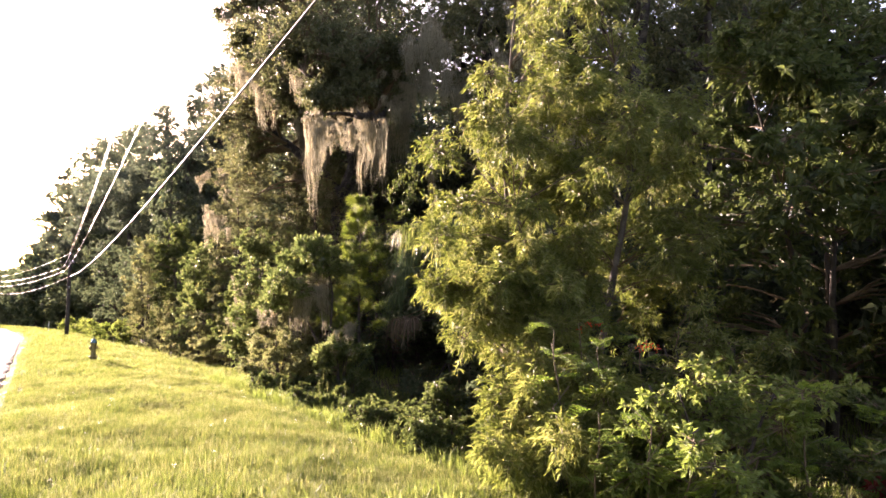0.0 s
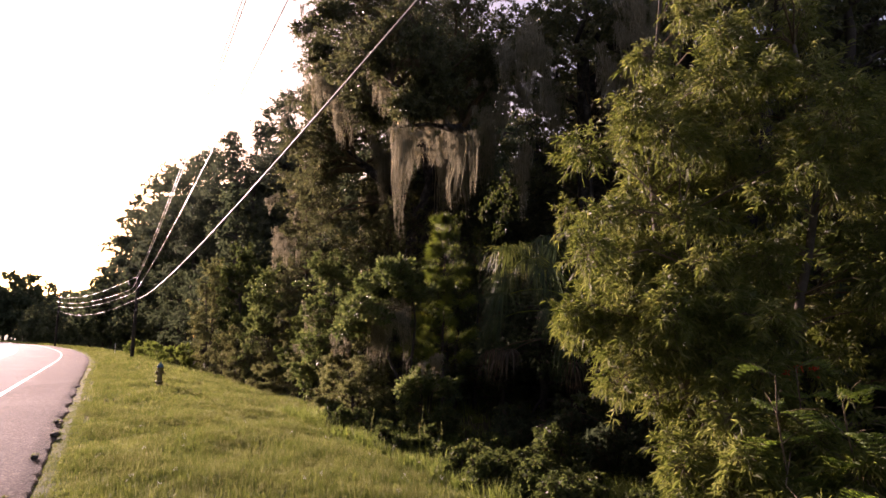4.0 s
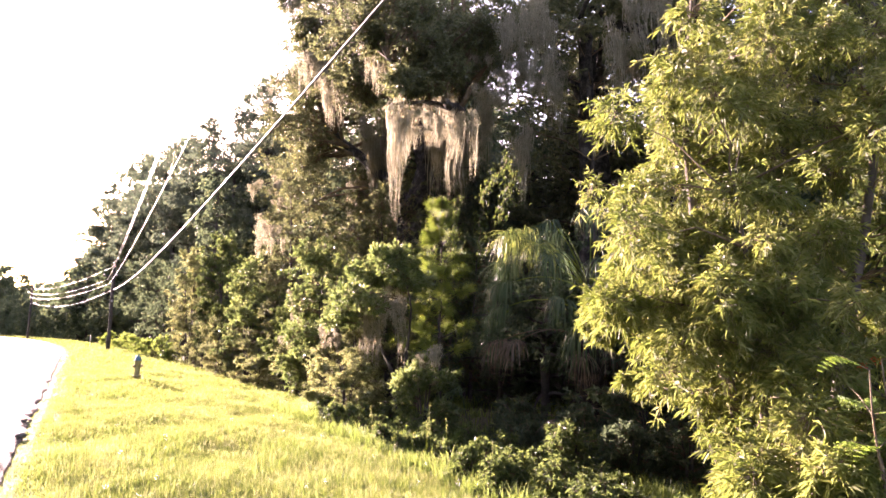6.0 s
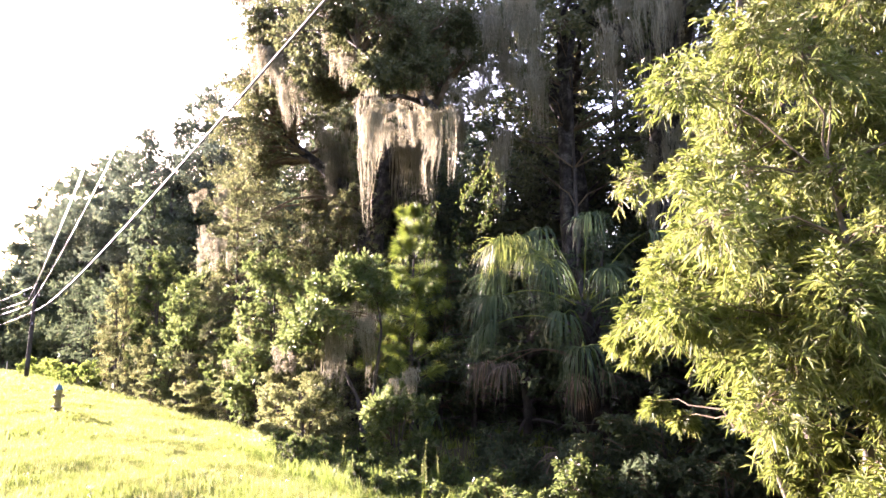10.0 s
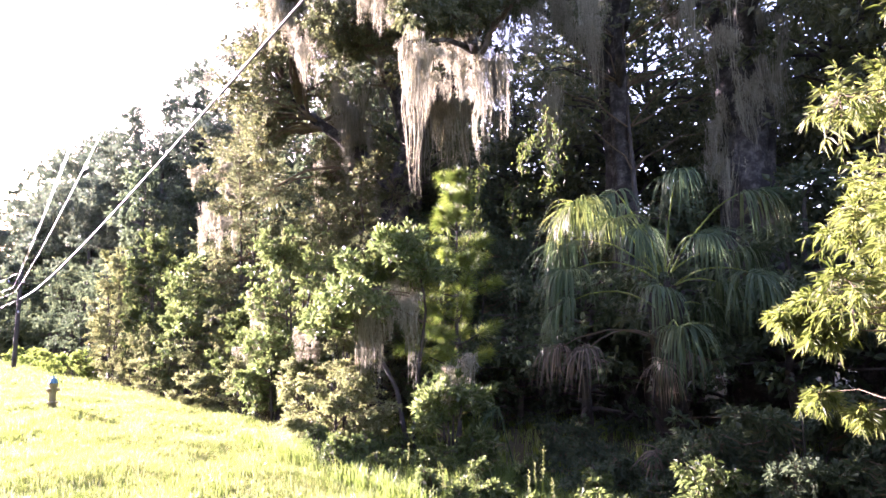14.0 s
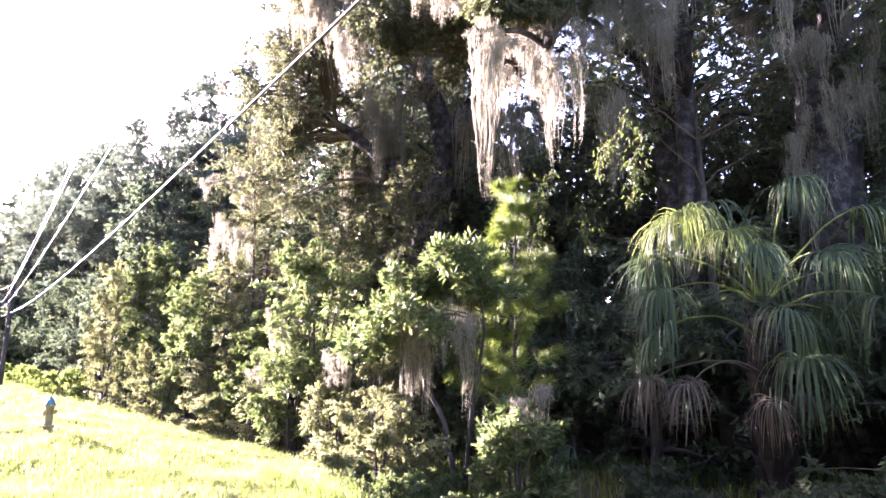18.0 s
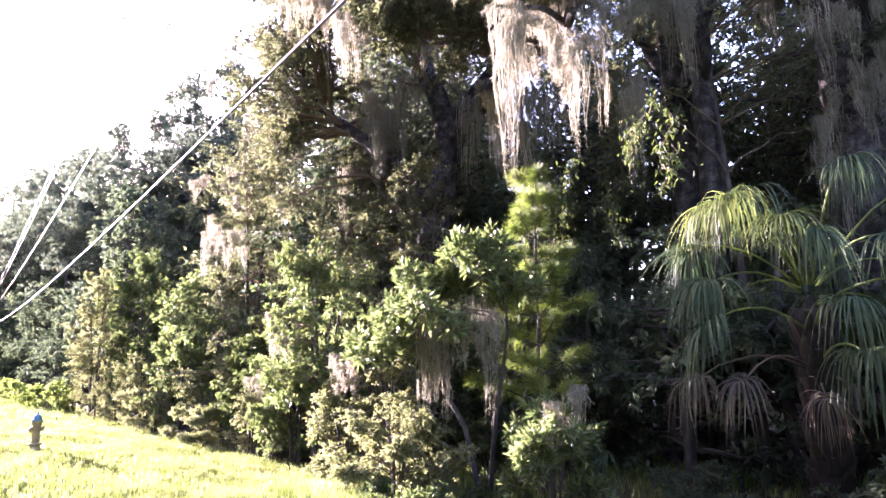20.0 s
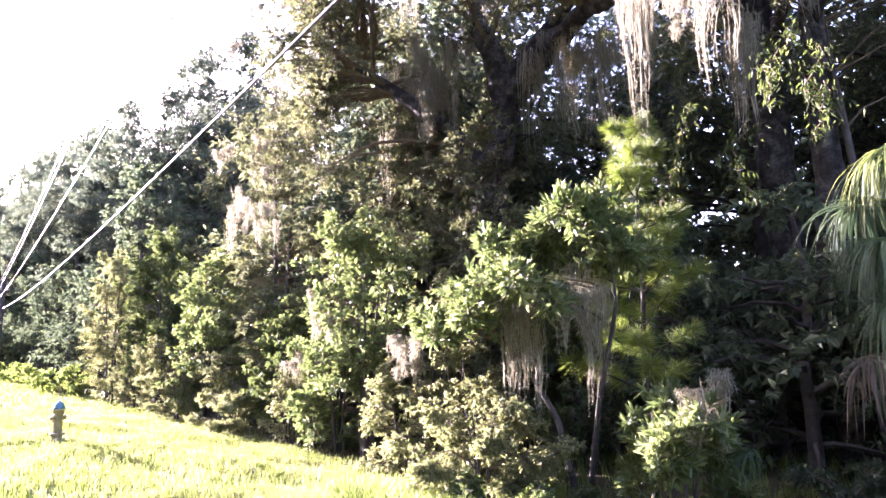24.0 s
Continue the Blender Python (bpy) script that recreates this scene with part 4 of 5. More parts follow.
for f in (0.0, 0.06, 0.12, 0.2, 0.28, 0.36, 0.9, 1.0):                       # along the oak's front limbs
    p = np.array([5.3 + 2.4 * f + rng.uniform(-0.3, 0.3), 19.5 - 7.5 * f + rng.uniform(-0.6, 0.6), 8.9 - 0.9 * f + rng.uniform(-0.8, 0.8)])
    MOSS.append((p, p + rng.uniform(-0.9, 0.9, 3) * np.array([1, 1, 0.3]), 11, rng.uniform(0.9, 1.7), 0.2))
for i in range(11):                       # over the sunlit side of the leafy column
    p = np.array([rng.uniform(5.8, 6.5), rng.uniform(22.5, 29.5), rng.uniform(5.0, 11.5)])
    MOSS.append((p, p + np.array([rng.uniform(-0.3, 0.3), rng.uniform(0.5, 1.2), 0.1]), 9, rng.uniform(0.5, 1.0), 0.25))
for i in range(12):                       # in the shade under the crown
    p = np.array([rng.uniform(7.2, 9.5), rng.uniform(13.5, 23.5), rng.uniform(6.0, 8.5)])
    MOSS.append((p, p + np.array([rng.uniform(-0.5, 0.5), rng.uniform(-1.2, 1.2), 0.1]), 11, rng.uniform(1.2, 2.6), 0.3))
for i in range(8):                        # on the shaded side of the oak's trunk
    p = np.array([rng.uniform(7.6, 8.6), rng.uniform(19.8, 22.0), rng.uniform(6.4, 8.6)])
    MOSS.append((p, p + np.array([rng.uniform(-0.4, 0.4), rng.uniform(-0.8, 0.8), 0.1]), 9, rng.uniform(1.0, 2.0), 0.3))
for k, (p0, p1, n, ln, share) in enumerate(MOSS):
    moss(p0, p1, n, ln, 300 + k, long_share=share)

# ---- the wood behind: tall trees, copied ----
rng = np.random.default_rng(91)


def wood_tree(seed, h, crown_low, radius, mat, leaf, name, label, clumps, twigs, per, size):
    rng = np.random.default_rng(seed)
    cl = spread(rng, (0, 0, h * (1 + crown_low) / 2), (radius, radius, h * (1 - crown_low) / 2), clumps, size, 0.6, 0.3)
    cl += spread(rng, (0, 0, h * 0.93), (radius * 0.35, radius * 0.35, h * 0.05), 4, size, 0.7, 0.3)
    return plant(name, label, "tree", (0, 0, 0), [([(0, 0, -0.3), (0.15, 0.1, h * 0.35), (-0.1, 0.1, h * 0.65), (0, 0, h * 0.88)], 0.012 * h + 0.06, 0.03)],
                 cl, seed + 1, mat, leaf, twigs, per, M_BARK, "trees of the wood", limb_r=0.06, fine_twigs=False, jitter=0.9, along=0.2)


protos = [
    wood_tree(101, 13.0, 0.22, 3.2, M_OAK, (0.26, 0.13), "wood_tree", "tall dark broadleaf tree in the wood", 56, 17, 8, (0.8, 1.4)),
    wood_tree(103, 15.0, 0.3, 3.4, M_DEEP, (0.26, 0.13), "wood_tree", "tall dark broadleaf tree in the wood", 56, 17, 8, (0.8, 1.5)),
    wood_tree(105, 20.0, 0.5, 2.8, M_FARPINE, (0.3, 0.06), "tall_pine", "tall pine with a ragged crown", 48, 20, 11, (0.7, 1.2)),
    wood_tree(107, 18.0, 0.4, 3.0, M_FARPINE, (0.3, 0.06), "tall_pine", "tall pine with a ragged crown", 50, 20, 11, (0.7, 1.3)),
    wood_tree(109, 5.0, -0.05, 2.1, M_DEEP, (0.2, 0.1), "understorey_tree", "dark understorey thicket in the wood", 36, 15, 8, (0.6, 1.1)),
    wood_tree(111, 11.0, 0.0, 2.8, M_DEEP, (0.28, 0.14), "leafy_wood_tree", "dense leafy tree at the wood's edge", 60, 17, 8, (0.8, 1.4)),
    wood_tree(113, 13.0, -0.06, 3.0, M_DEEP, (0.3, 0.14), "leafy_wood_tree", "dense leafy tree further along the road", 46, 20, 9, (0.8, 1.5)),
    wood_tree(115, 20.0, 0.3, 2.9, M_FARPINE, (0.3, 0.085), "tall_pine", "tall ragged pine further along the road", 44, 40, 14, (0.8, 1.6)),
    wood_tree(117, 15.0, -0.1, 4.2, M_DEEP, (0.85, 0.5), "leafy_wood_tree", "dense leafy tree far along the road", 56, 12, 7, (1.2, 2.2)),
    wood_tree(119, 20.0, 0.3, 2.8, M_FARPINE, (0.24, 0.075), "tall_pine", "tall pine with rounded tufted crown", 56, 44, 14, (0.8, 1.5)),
    wood_tree(121, 11.0, 0.1, 1.9, M_OAK, (0.12, 0.055), "slender_tree", "slender small-leaved tree against the bright gap", 66, 30, 12, (0.5, 0.9)),
]


def put(k, x, y, scale=1.0, turn=0.0):
    m = pose(x, y, float(ground_z(x, y)), 0, 0, turn) @ Matrix.Scale(scale, 4)
    c = copy_thing(protos[k], pose(0, 0, 0))
    c.matrix_basis = m
    return c


spots = []
# deep wood to the right
for y in np.arange(-4, 46, 3.8):
    for x, ks, big in ((13.6, (0, 4, 10), 1.0), (17.0, (10, 1, 3), 1.0), (21.5, (10, 1, 0), 0.7), (26.0, (8, 3, 10), 0.65)):
        k = ks[int(rng.integers(3))]
        spots.append((k, x + rng.uniform(-1.2, 1.2), y + rng.uniform(-1.3, 1.3), rng.uniform(0.75, 1.15) * (big if k == 8 else 1.0)))
# understorey along the edge
for y in np.arange(1, 50, 2.3):
    spots.append((4, 10.9 + rng.uniform(-0.5, 1.2), y + rng.uniform(-1, 1), rng.uniform(0.75, 1.05)))
for y in np.arange(19, 44, 2.6):
    spots.append((4, 9.4 + rng.uniform(-0.5, 0.6), y + rng.uniform(-1, 1), rng.uniform(0.8, 1.1)))
for y in np.arange(2, 26, 1.7):
    spots.append((4, 12.6 + rng.uniform(-0.5, 0.8), y + rng.uniform(-0.8, 0.8), rng.uniform(0.65, 0.95)))
    spots.append((4, 15.6 + rng.uniform(-0.8, 0.8), y + rng.uniform(-0.8, 0.8), rng.uniform(0.9, 1.15)))
for x, y in ((19.2, 13.6), (19.5, 8.0)):
    spots.append((0, x, y, rng.uniform(0.8, 1.0)))
for k, x, y, s in ((0, 14.5, 17.0, 0.9), (0, 15.5, 19.5, 0.9), (5, 13.5, 14.5, 0.8), (1, 16.5, 21.5, 0.85), (5, 12.2, 26.0, 0.85), (5, 14.0, 28.5, 0.9), (5, 10.3, 24.6, 0.7), (5, 9.9, 27.0, 0.8)):
    spots.append((k, x, y, s))
for x in np.arange(12.5, 24, 1.6):
    spots.append((4, x + rng.uniform(-0.8, 0.8), x + 10.2 + rng.uniform(-2.0, 2.0), rng.uniform(1.1, 1.4)))
for x, y in ((9.9, 14.6), (10.2, 16.6), (9.8, 18.4), (10.6, 12.9), (10.2, 10.6), (9.8, 8.6), (10.4, 6.8), (10.0, 19.8), (9.4, 14.0), (9.3, 15.8)):
    spots.append((4, x, y, rng.uniform(0.6, 0.85)))
# tall ones beyond the cedar
for x, y, k in ((12.0, 43, 1.02), (11.0, 47, 1.05), (9.6, 51, 0.98), (8.6, 56, 1.0), (8.0, 61, 1.0), (7.2, 66, 1.05), (6.6, 71, 1.0), (6.2, 76, 1.1), (5.6, 81, 1.1), (5.0, 86, 1.0)):
    spots.append((9 if y < 60 else 7, x, y, k * 0.97))
    spots.append((9 if y < 52 else 7, x + 2.6, y + 2.0, k * rng.uniform(0.78, 0.95)))
# along the verge further on, and round the bend, lower with distance
for y in np.arange(45, 165, 4.5):
    k = float(np.interp(y, (45, 90, 130, 170), (1.0, 0.9, 0.65, 0.5)))
    spots.append((6 if y < 80 else 8, 7.4 + off(y) + rng.uniform(-0.8, 0.8), y, k * rng.uniform(0.6, 0.95)))
    spots.append((6 if y < 80 else 8, 10.4 + off(y) + rng.uniform(-1, 1), y + 2, k * rng.uniform(0.9, 1.1)))
    spots.append((7, 13.5 + off(y) + rng.uniform(-1, 2), y + 2, k * rng.uniform(0.8, 1.0)))
# beyond the far verge; the unseen near trees are added to block sky light
for y in np.arange(-12, 78, 4.5):
    back = off(y) - (1.3 if y > 46 else 0.0)
    spots.append((6, -13.2 + back + rng.uniform(-0.4, 0.4), y, rng.uniform(0.8, 1.1)))
    spots.append((4, -12.9 + back + rng.uniform(-0.4, 0.4), y + 1.5, rng.uniform(0.4, 0.6)))
    spots.append((4, -15.5 + back + rng.uniform(-0.6, 0.6), y + 3.2, rng.uniform(0.7, 0.9)))
    spots.append((6, -14.6 + back + rng.uniform(-0.8, 0.8), y + 2.5, rng.uniform(1.1, 1.4)))
    spots.append((7, -14.6 + back + rng.uniform(-1, 1), y + 3, rng.uniform(0.95, 1.15)))
# where the road goes out of sight
for x in np.arange(-95, 6, 4.4):
    spots.append((8, x, 196 + rng.uniform(-4, 4) + 0.25 * x, rng.uniform(0.8, 1.1)))
    spots.append((8, x + 2, 212 + rng.uniform(-4, 4) + 0.25 * x, rng.uniform(0.9, 1.25)))
for y in np.arange(28, 46, 3.3):
    spots.append((5 if rng.uniform() < 0.5 else 0, 14.8 + rng.uniform(-0.8, 0.8), y, rng.uniform(1.1, 1.3)))
# taller growth behind the leafy column
for y in np.arange(25, 44, 3.0):
    spots.append((5 if rng.uniform() < 0.6 else 0, 11.2 + rng.uniform(-0.6, 0.6), y, rng.uniform(0.9, 1.1)))
# slender trees that break up the bright gap, and dense ones on both sides of it
for x in np.arange(11.0, 30.0, 1.9):
    spots.append((10, x + rng.uniform(-0.6, 0.6), x + 10.2 + rng.uniform(-2.2, 2.2), rng.uniform(0.85, 1.2)))
for x in np.arange(10.8, 20.0, 2.4):
    spots.append((5, x, x + 10.2 + rng.uniform(2.4, 3.4), rng.uniform(1.0, 1.2)))
    spots.append((10, x + 4.0, x + 14.2 - rng.uniform(2.6, 3.6), rng.uniform(0.95, 1.15)))
for k, x, y, s in ((0, 17.6, 30.4, 1.2), (0, 20.2, 34.6, 1.35), (5, 19.6, 32.6, 1.5), (0, 23.4, 39.0, 1.4), (5, 25.4, 39.2, 1.7), (0, 27.8, 41.6, 1.5), (5, 14.6, 27.2, 1.1)):      # behind the oak's moss
    spots.append((k, x, y, s))
spots = [q for q in spots if not (12.5 < q[1] < 24 and 11.5 < q[2] < 18.5 and rng.uniform() < (0.36 if q[0] != 4 else 0.2))]
for x, y, s in ((-18.4, 79.0, 0.9), (-20.4, 88.0, 0.9), (-22.4, 97.0, 0.92), (-21.4, 82.0, 1.0), (-24.4, 92.0, 1.1), (-25.4, 105.0, 0.95)):
    spots.append((7, x, y, s))
    spots.append((6, x - 0.6, y + 2.5, s * 1.15))
for x, y, s in ((9.6, 62.0, 1.02), (8.6, 70.0, 1.1), (7.2, 78.0, 1.16), (6.0, 86.0, 1.2), (4.6, 92.0, 1.2), (3.2, 99.0, 1.14), (2.4, 106.0, 1.08), (0.8, 113.0, 0.9)):      # the tallest pines down the road
    spots.append((7, x, y, s))
for k, x, y, s in ((10, 15.2, 13.4, 1.2), (0, 18.8, 15.2, 1.0), (10, 17.6, 12.2, 1.3), (0, 22.5, 16.8, 1.0), (1, 13.6, 27.6, 1.25), (1, 12.6, 24.8, 1.1)):      # behind the mossy trunks and the oak
    spots.append((k, x, y, s))
for k, x, y, s in spots:
    if k != 4 and 10.5 < x < 30 and abs(y - x - 10.2) < 1.7:      # an opening through the wood, with slender trees only
        k, s = 10, s * (0.9 if k != 8 else 1.3)
    put(k, x, y, s, rng.uniform(0, 360))
for p in protos:
    for o in (*p.children_recursive, p):
        bpy.data.objects.remove(o)

# ---- grass ----


def grass_patch(name, label, x0, x1, y0, y1, per_m2, height, width, seed, mat, keep=None):
    rng = np.random.default_rng(seed)
    n = int((x1 - x0) * (y1 - y0) * per_m2)
    tufts = max(1, n // 24)
    own = rng.integers(0, tufts, n)
    loose = np.where(rng.uniform(size=n) < 0.4, 0.4, 0.045 + 1.5 * width)
    y = rng.uniform(y0, y1, tufts)[own] + rng.normal(size=n) * loose
    x = x0 + np.abs(rng.uniform(x0, x1, tufts)[own] + rng.normal(size=n) * loose - x0)
    patch = np.sin(x * 2.1 + 1.7 * np.sin(y * 0.9)) * np.sin(y * 1.6 + np.sin(x * 1.3)) * 0.5 + 0.5
    patch = 0.35 * patch + 0.2 * rng.uniform(size=tufts)[own] ** 2 * 2 + 0.25 * (0.5 + 0.5 * np.sin(x * 5.3 + 2 * np.sin(y * 2.3)) * np.sin(y * 4.1 + np.sin(x * 3.7)))
    h = height * rng.uniform(0.4, 1.2, n) * (0.4 + 1.1 * patch)
    edge = np.clip(np.abs(x + 0.5) / 0.5, 0.25, 1.0)
    h = h * edge
    x = x + bend(y)
    P = np.stack([x, y, ground_z(x, y) - 0.01], 1)
    az = rng.uniform(0, 2 * np.pi, tufts)[own] + rng.normal(size=n) * 1.1
    lean = rng.uniform(0.1, 0.75, n) * h
    out = np.stack([np.cos(az), np.sin(az), np.zeros(n)], 1)
    side = np.stack([-np.sin(az), np.cos(az), np.zeros(n)], 1) * (width * rng.uniform(0.6, 1.4, n))[:, None]
    up = np.array([0, 0, 1.0])
    m1 = P + out * (lean * 0.3)[:, None] + up * (h * 0.6)[:, None]
    tip = P + out * lean[:, None] + up * (h * (1 - 0.25 * (lean / h)))[:, None]
    V = np.stack([P - side, P + side, m1 - side * 0.8, m1 + side * 0.8, tip], 1).reshape(-1, 3)
    i = np.arange(n)[:, None, None] * 5
    F = (i + np.array([[0, 1, 3], [0, 3, 2], [2, 3, 4]])[None]).reshape(-1, 3)
    ob = new(name, mesh_from(name, V, F, mat))
    return tagged(ob, label, "grass", kind="stuff")


grass_patch("grass", "sunlit yellow-green verge grass", -0.55, 5.4, 4.8, 11.0, 5200, 0.13, 0.0023, 201, M_GRASS)
grass_patch("grass", "sunlit yellow-green verge grass", -0.55, 5.6, 11.0, 18.0, 3400, 0.125, 0.003, 205, M_GRASS)
grass_patch("grass", "sunlit yellow-green verge grass", -0.55, 6.2, 18.0, 34.0, 1000, 0.14, 0.005, 202, M_GRASS)
grass_patch("grass", "sunlit yellow-green verge grass", -0.55, 6.0, 34.0, 70.0, 150, 0.2, 0.014, 203, M_GRASS)
grass_patch("grass", "verge grass beside the paved shoulder", -0.55, 9.0, -8.0, 4.8, 420, 0.2, 0.0065, 206, M_GRASS)
grass_patch("grass", "rough grass along the far verge", -12.8, -9.5, -8.0, 70.0, 110, 0.22, 0.014, 207, M_GRASS)
grass_patch("grass", "verge grass along the bending road", -0.55, 6.5, 70.0, 150.0, 40, 0.22, 0.028, 208, M_GRASS)
grass_patch("weeds", "low dark weeds on the shaded forest floor", 5.8, 10.5, 4.0, 20.0, 170, 0.3, 0.008, 209, M_WEED)
grass_patch("weeds", "taller green weeds along the ditch", 4.0, 6.7, 4.5, 18.0, 1500, 0.3, 0.0048, 204, M_WEED)

# ---- filling growth behind the first row ----
rng = np.random.default_rng(401)
for i, y in enumerate(np.arange(17.6, 43.0, 1.9)):
    h = rng.uniform(2.4, 5.4)
    shrub("edge_shrub", "green leafy shrub crowding the wood's edge", (7.8 if y > 21 else 8.8) + rng.uniform(-0.5, 0.5), y + rng.uniform(-0.4, 0.4), h, rng.uniform(0.9, 1.2), rng.uniform(1.1, 1.5),
          410 + i, (M_BROAD, M_OAK, M_BAY)[i % 3], (0.13, 0.055), 24, 11, 18, (0.4, 0.65), 0.02, 3)
for i, (x, y, h, r) in enumerate(((6.3, 23.9, 1.5, 0.7), (6.2, 28.4, 1.6, 0.8), (5.9, 31.6, 1.7, 0.8), (5.7, 36.2, 1.9, 0.9), (5.4, 38.8, 1.6, 0.8), (6.4, 17.8, 2.3, 0.8), (7.0, 19.3, 3.2, 0.9))):
    shrub("scrub_bush", "pale dusty scrub bush at the grass edge", x, y, h, r, r * 1.2, 440 + i, M_SCRUB, (0.065, 0.028), 36, 13, 14, (0.25, 0.42), 0.02, 4)
for i, (x, y, h) in enumerate(((4.6, 46.0, 1.2), (4.4, 50.0, 1.0), (4.0, 55.0, 1.3), (3.6, 60.0, 1.2), (3.0, 66.0, 1.4))):
    shrub("verge_bush", "low bright green bush where verge meets wood", x, y, h, 1.2, 2.0, 460 + i, M_WEED, (0.16, 0.07), 26, 11, 12, (0.35, 0.5), 0.02, 3)

# ---- pine sapling with soft tufts ----


def pine_sapling(x, y, h, seed):
    rng = np.random.default_rng(seed)
    ob = thing("pine_sapling", "young pine with soft yellow-green needle tufts", "tree", (x, y, float(ground_z(x, y))))
    pts = curve_points((0, 0, -0.1), (0, 0, h), 12, 0.015, rng)
    part("trunk", mesh_from("trunk", *tube_arrays(pts, np.linspace(0.05, 0.012, 12), 8), M_BARK, True), ob)
    k = 0
    for z in np.arange(1.5, h, 0.42):
        for j in range(4):
            a = rng.uniform(0, 2 * math.pi)
            reach = (0.25 + 0.8 * (1 - z / h)) * rng.uniform(0.7, 1.2)
            tip = np.array([reach * math.cos(a), reach * math.sin(a), z + 0.3 * reach + rng.uniform(0, 0.2)])
            br = part("branch", mesh_from("branch", *tube_arrays(curve_points((0, 0, z), tip, 5, 0.01, rng), np.linspace(0.014, 0.006, 5), 5), M_BARK, True), ob)
            tufts = []
            for f in (0.55, 0.8, 1.0):
                c = np.array([0, 0, z]) * (1 - f) + tip * f
                n = 130
                d = unit(rng.normal(size=(n, 3)) + unit(tip - np.array([0, 0, z])) * 0.9 + np.array([0, 0, 0.35]))
                tufts.append(leaf_arrays(c + d * 0.02, d, 0.23 * rng.uniform(0.7, 1.2, n), 0.005, rng, 0.0, 0.12, 0.3))
            tagged(part("needle_tuft", mesh_from("needle_tuft", *joined(tufts), M_PINE), br), kind="stuff")
    return ob


pine_sapling(7.15, 15.0, 4.9, 471)

# ---- leafy vines hanging against the dark ----


def vine(top, length, seed, leaf=(0.088, 0.032)):
    rng = np.random.default_rng(seed)
    ob = thing("hanging_vine", "bright green leafy vine climbing against the dark wood", "vine", top, "vines")
    n = 14
    pts = np.stack([np.cumsum(rng.normal(size=n) * 0.05), np.cumsum(rng.normal(size=n) * 0.05), -np.linspace(0, length, n)], 1)
    part("stem", mesh_from("stem", *tube_arrays(pts, 0.008, 5), M_TWIG, True), ob)
    m = int(length * 190)
    f = rng.uniform(0, n - 1.001, m)
    i = f.astype(int)
    base = pts[i] + (pts[i + 1] - pts[i]) * (f - i)[:, None] + rng.normal(size=(m, 3)) * np.array([0.15, 0.15, 0.05]) * (0.25 + 0.9 * rng.uniform(size=n) ** 2)[i][:, None]
    d = rng.normal(size=(m, 3)) * 0.8 + np.array([0, 0, -1.1])
    L = leaf[0] * rng.uniform(0.6, 1.2, m)
    tagged(part("foliage", mesh_from("foliage", *leaf_arrays(base, d, L, leaf[1] * L / leaf[0], rng, 0.2, 0.1, 0.4), M_VINE), ob), kind="stuff")
    return ob


for k, (p, ln) in enumerate((((7.15, 14.0, 4.55), 1.0), ((7.15, 13.5, 4.15), 1.0), ((7.45, 12.8, 4.95), 0.8), ((7.25, 12.6, 4.4), 0.7), ((7.2, 13.2, 4.7), 0.5), ((7.1, 14.6, 3.7), 0.9), ((7.6, 13.0, 5.3), 0.6))):
    vine(p, ln, 480 + k)

# ---- old moss-hung trunks behind the palm ----


def old_trunk(x, y, r, h, seed, lean=(0.0, 0.0)):
    rng = np.random.default_rng(seed)
    ob = thing("old_oak", "massive moss-hung oak trunk in deep shade", "tree", (x, y, float(ground_z(x, y))), "old trunks")
    pts = np.array([(lean[0] * f, lean[1] * f, -0.2 + (h + 0.2) * f) for f in np.linspace(0, 1, 14)]) + rng.normal(size=(14, 3)) * 0.03
    f = np.linspace(0, 1, 14)
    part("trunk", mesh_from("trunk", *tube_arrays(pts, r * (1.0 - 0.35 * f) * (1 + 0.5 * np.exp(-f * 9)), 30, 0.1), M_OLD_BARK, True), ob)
    for a, z, ln in ((2.4, 0.8, 2.2), (4.0, 0.72, 2.4), (0.8, 0.85, 2.2)):
        s0 = np.array([lean[0] * z, lean[1] * z, h * z])
        s1 = s0 + np.array([ln * math.cos(a), ln * math.sin(a), 2.0 + rng.uniform(0, 1)])
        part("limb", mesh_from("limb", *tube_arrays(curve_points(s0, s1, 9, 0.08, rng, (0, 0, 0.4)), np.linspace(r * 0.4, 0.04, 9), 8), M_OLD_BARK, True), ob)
    cl = spread(rng, (lean[0], lean[1], h + 0.6), (3.2, 3.2, 1.8), 46, (0.6, 1.0), 0.7, 0.3)
    (lv, lf), _ = clump_leaves(cl, rng, 30, 12, (0.13, 0.06))
    tagged(part("crown", mesh_from("crown", lv, lf, M_OAK), ob), kind="stuff")
    return ob


old_trunk(11.8, 11.9, 0.6, 9.5, 491, (0.0, 0.0))
old_trunk(12.8, 15.4, 0.4, 10.0, 492, (-0.3, 0.2))
old_trunk(10.7, 13.95, 0.24, 9.5, 496, (-0.1, -0.1))
old_trunk(10.6, 10.05, 0.13, 9.0, 493, (0.3, -1.6))
rng = np.random.default_rng(494)
for k in range(6):
    a = rng.uniform(2.2, 4.6)
    c = np.array([11.8, 11.9, 0.0]) + 0.6 * np.array([math.cos(a), math.sin(a), 0])
    z = rng.uniform(4.2, 8.5)
    moss(c + np.array([0, -0.25, z]), c + np.array([0, 0.25, z]), 7, rng.uniform(1.2, 2.6), 495 + k, "grey moss draped on a shaded trunk")
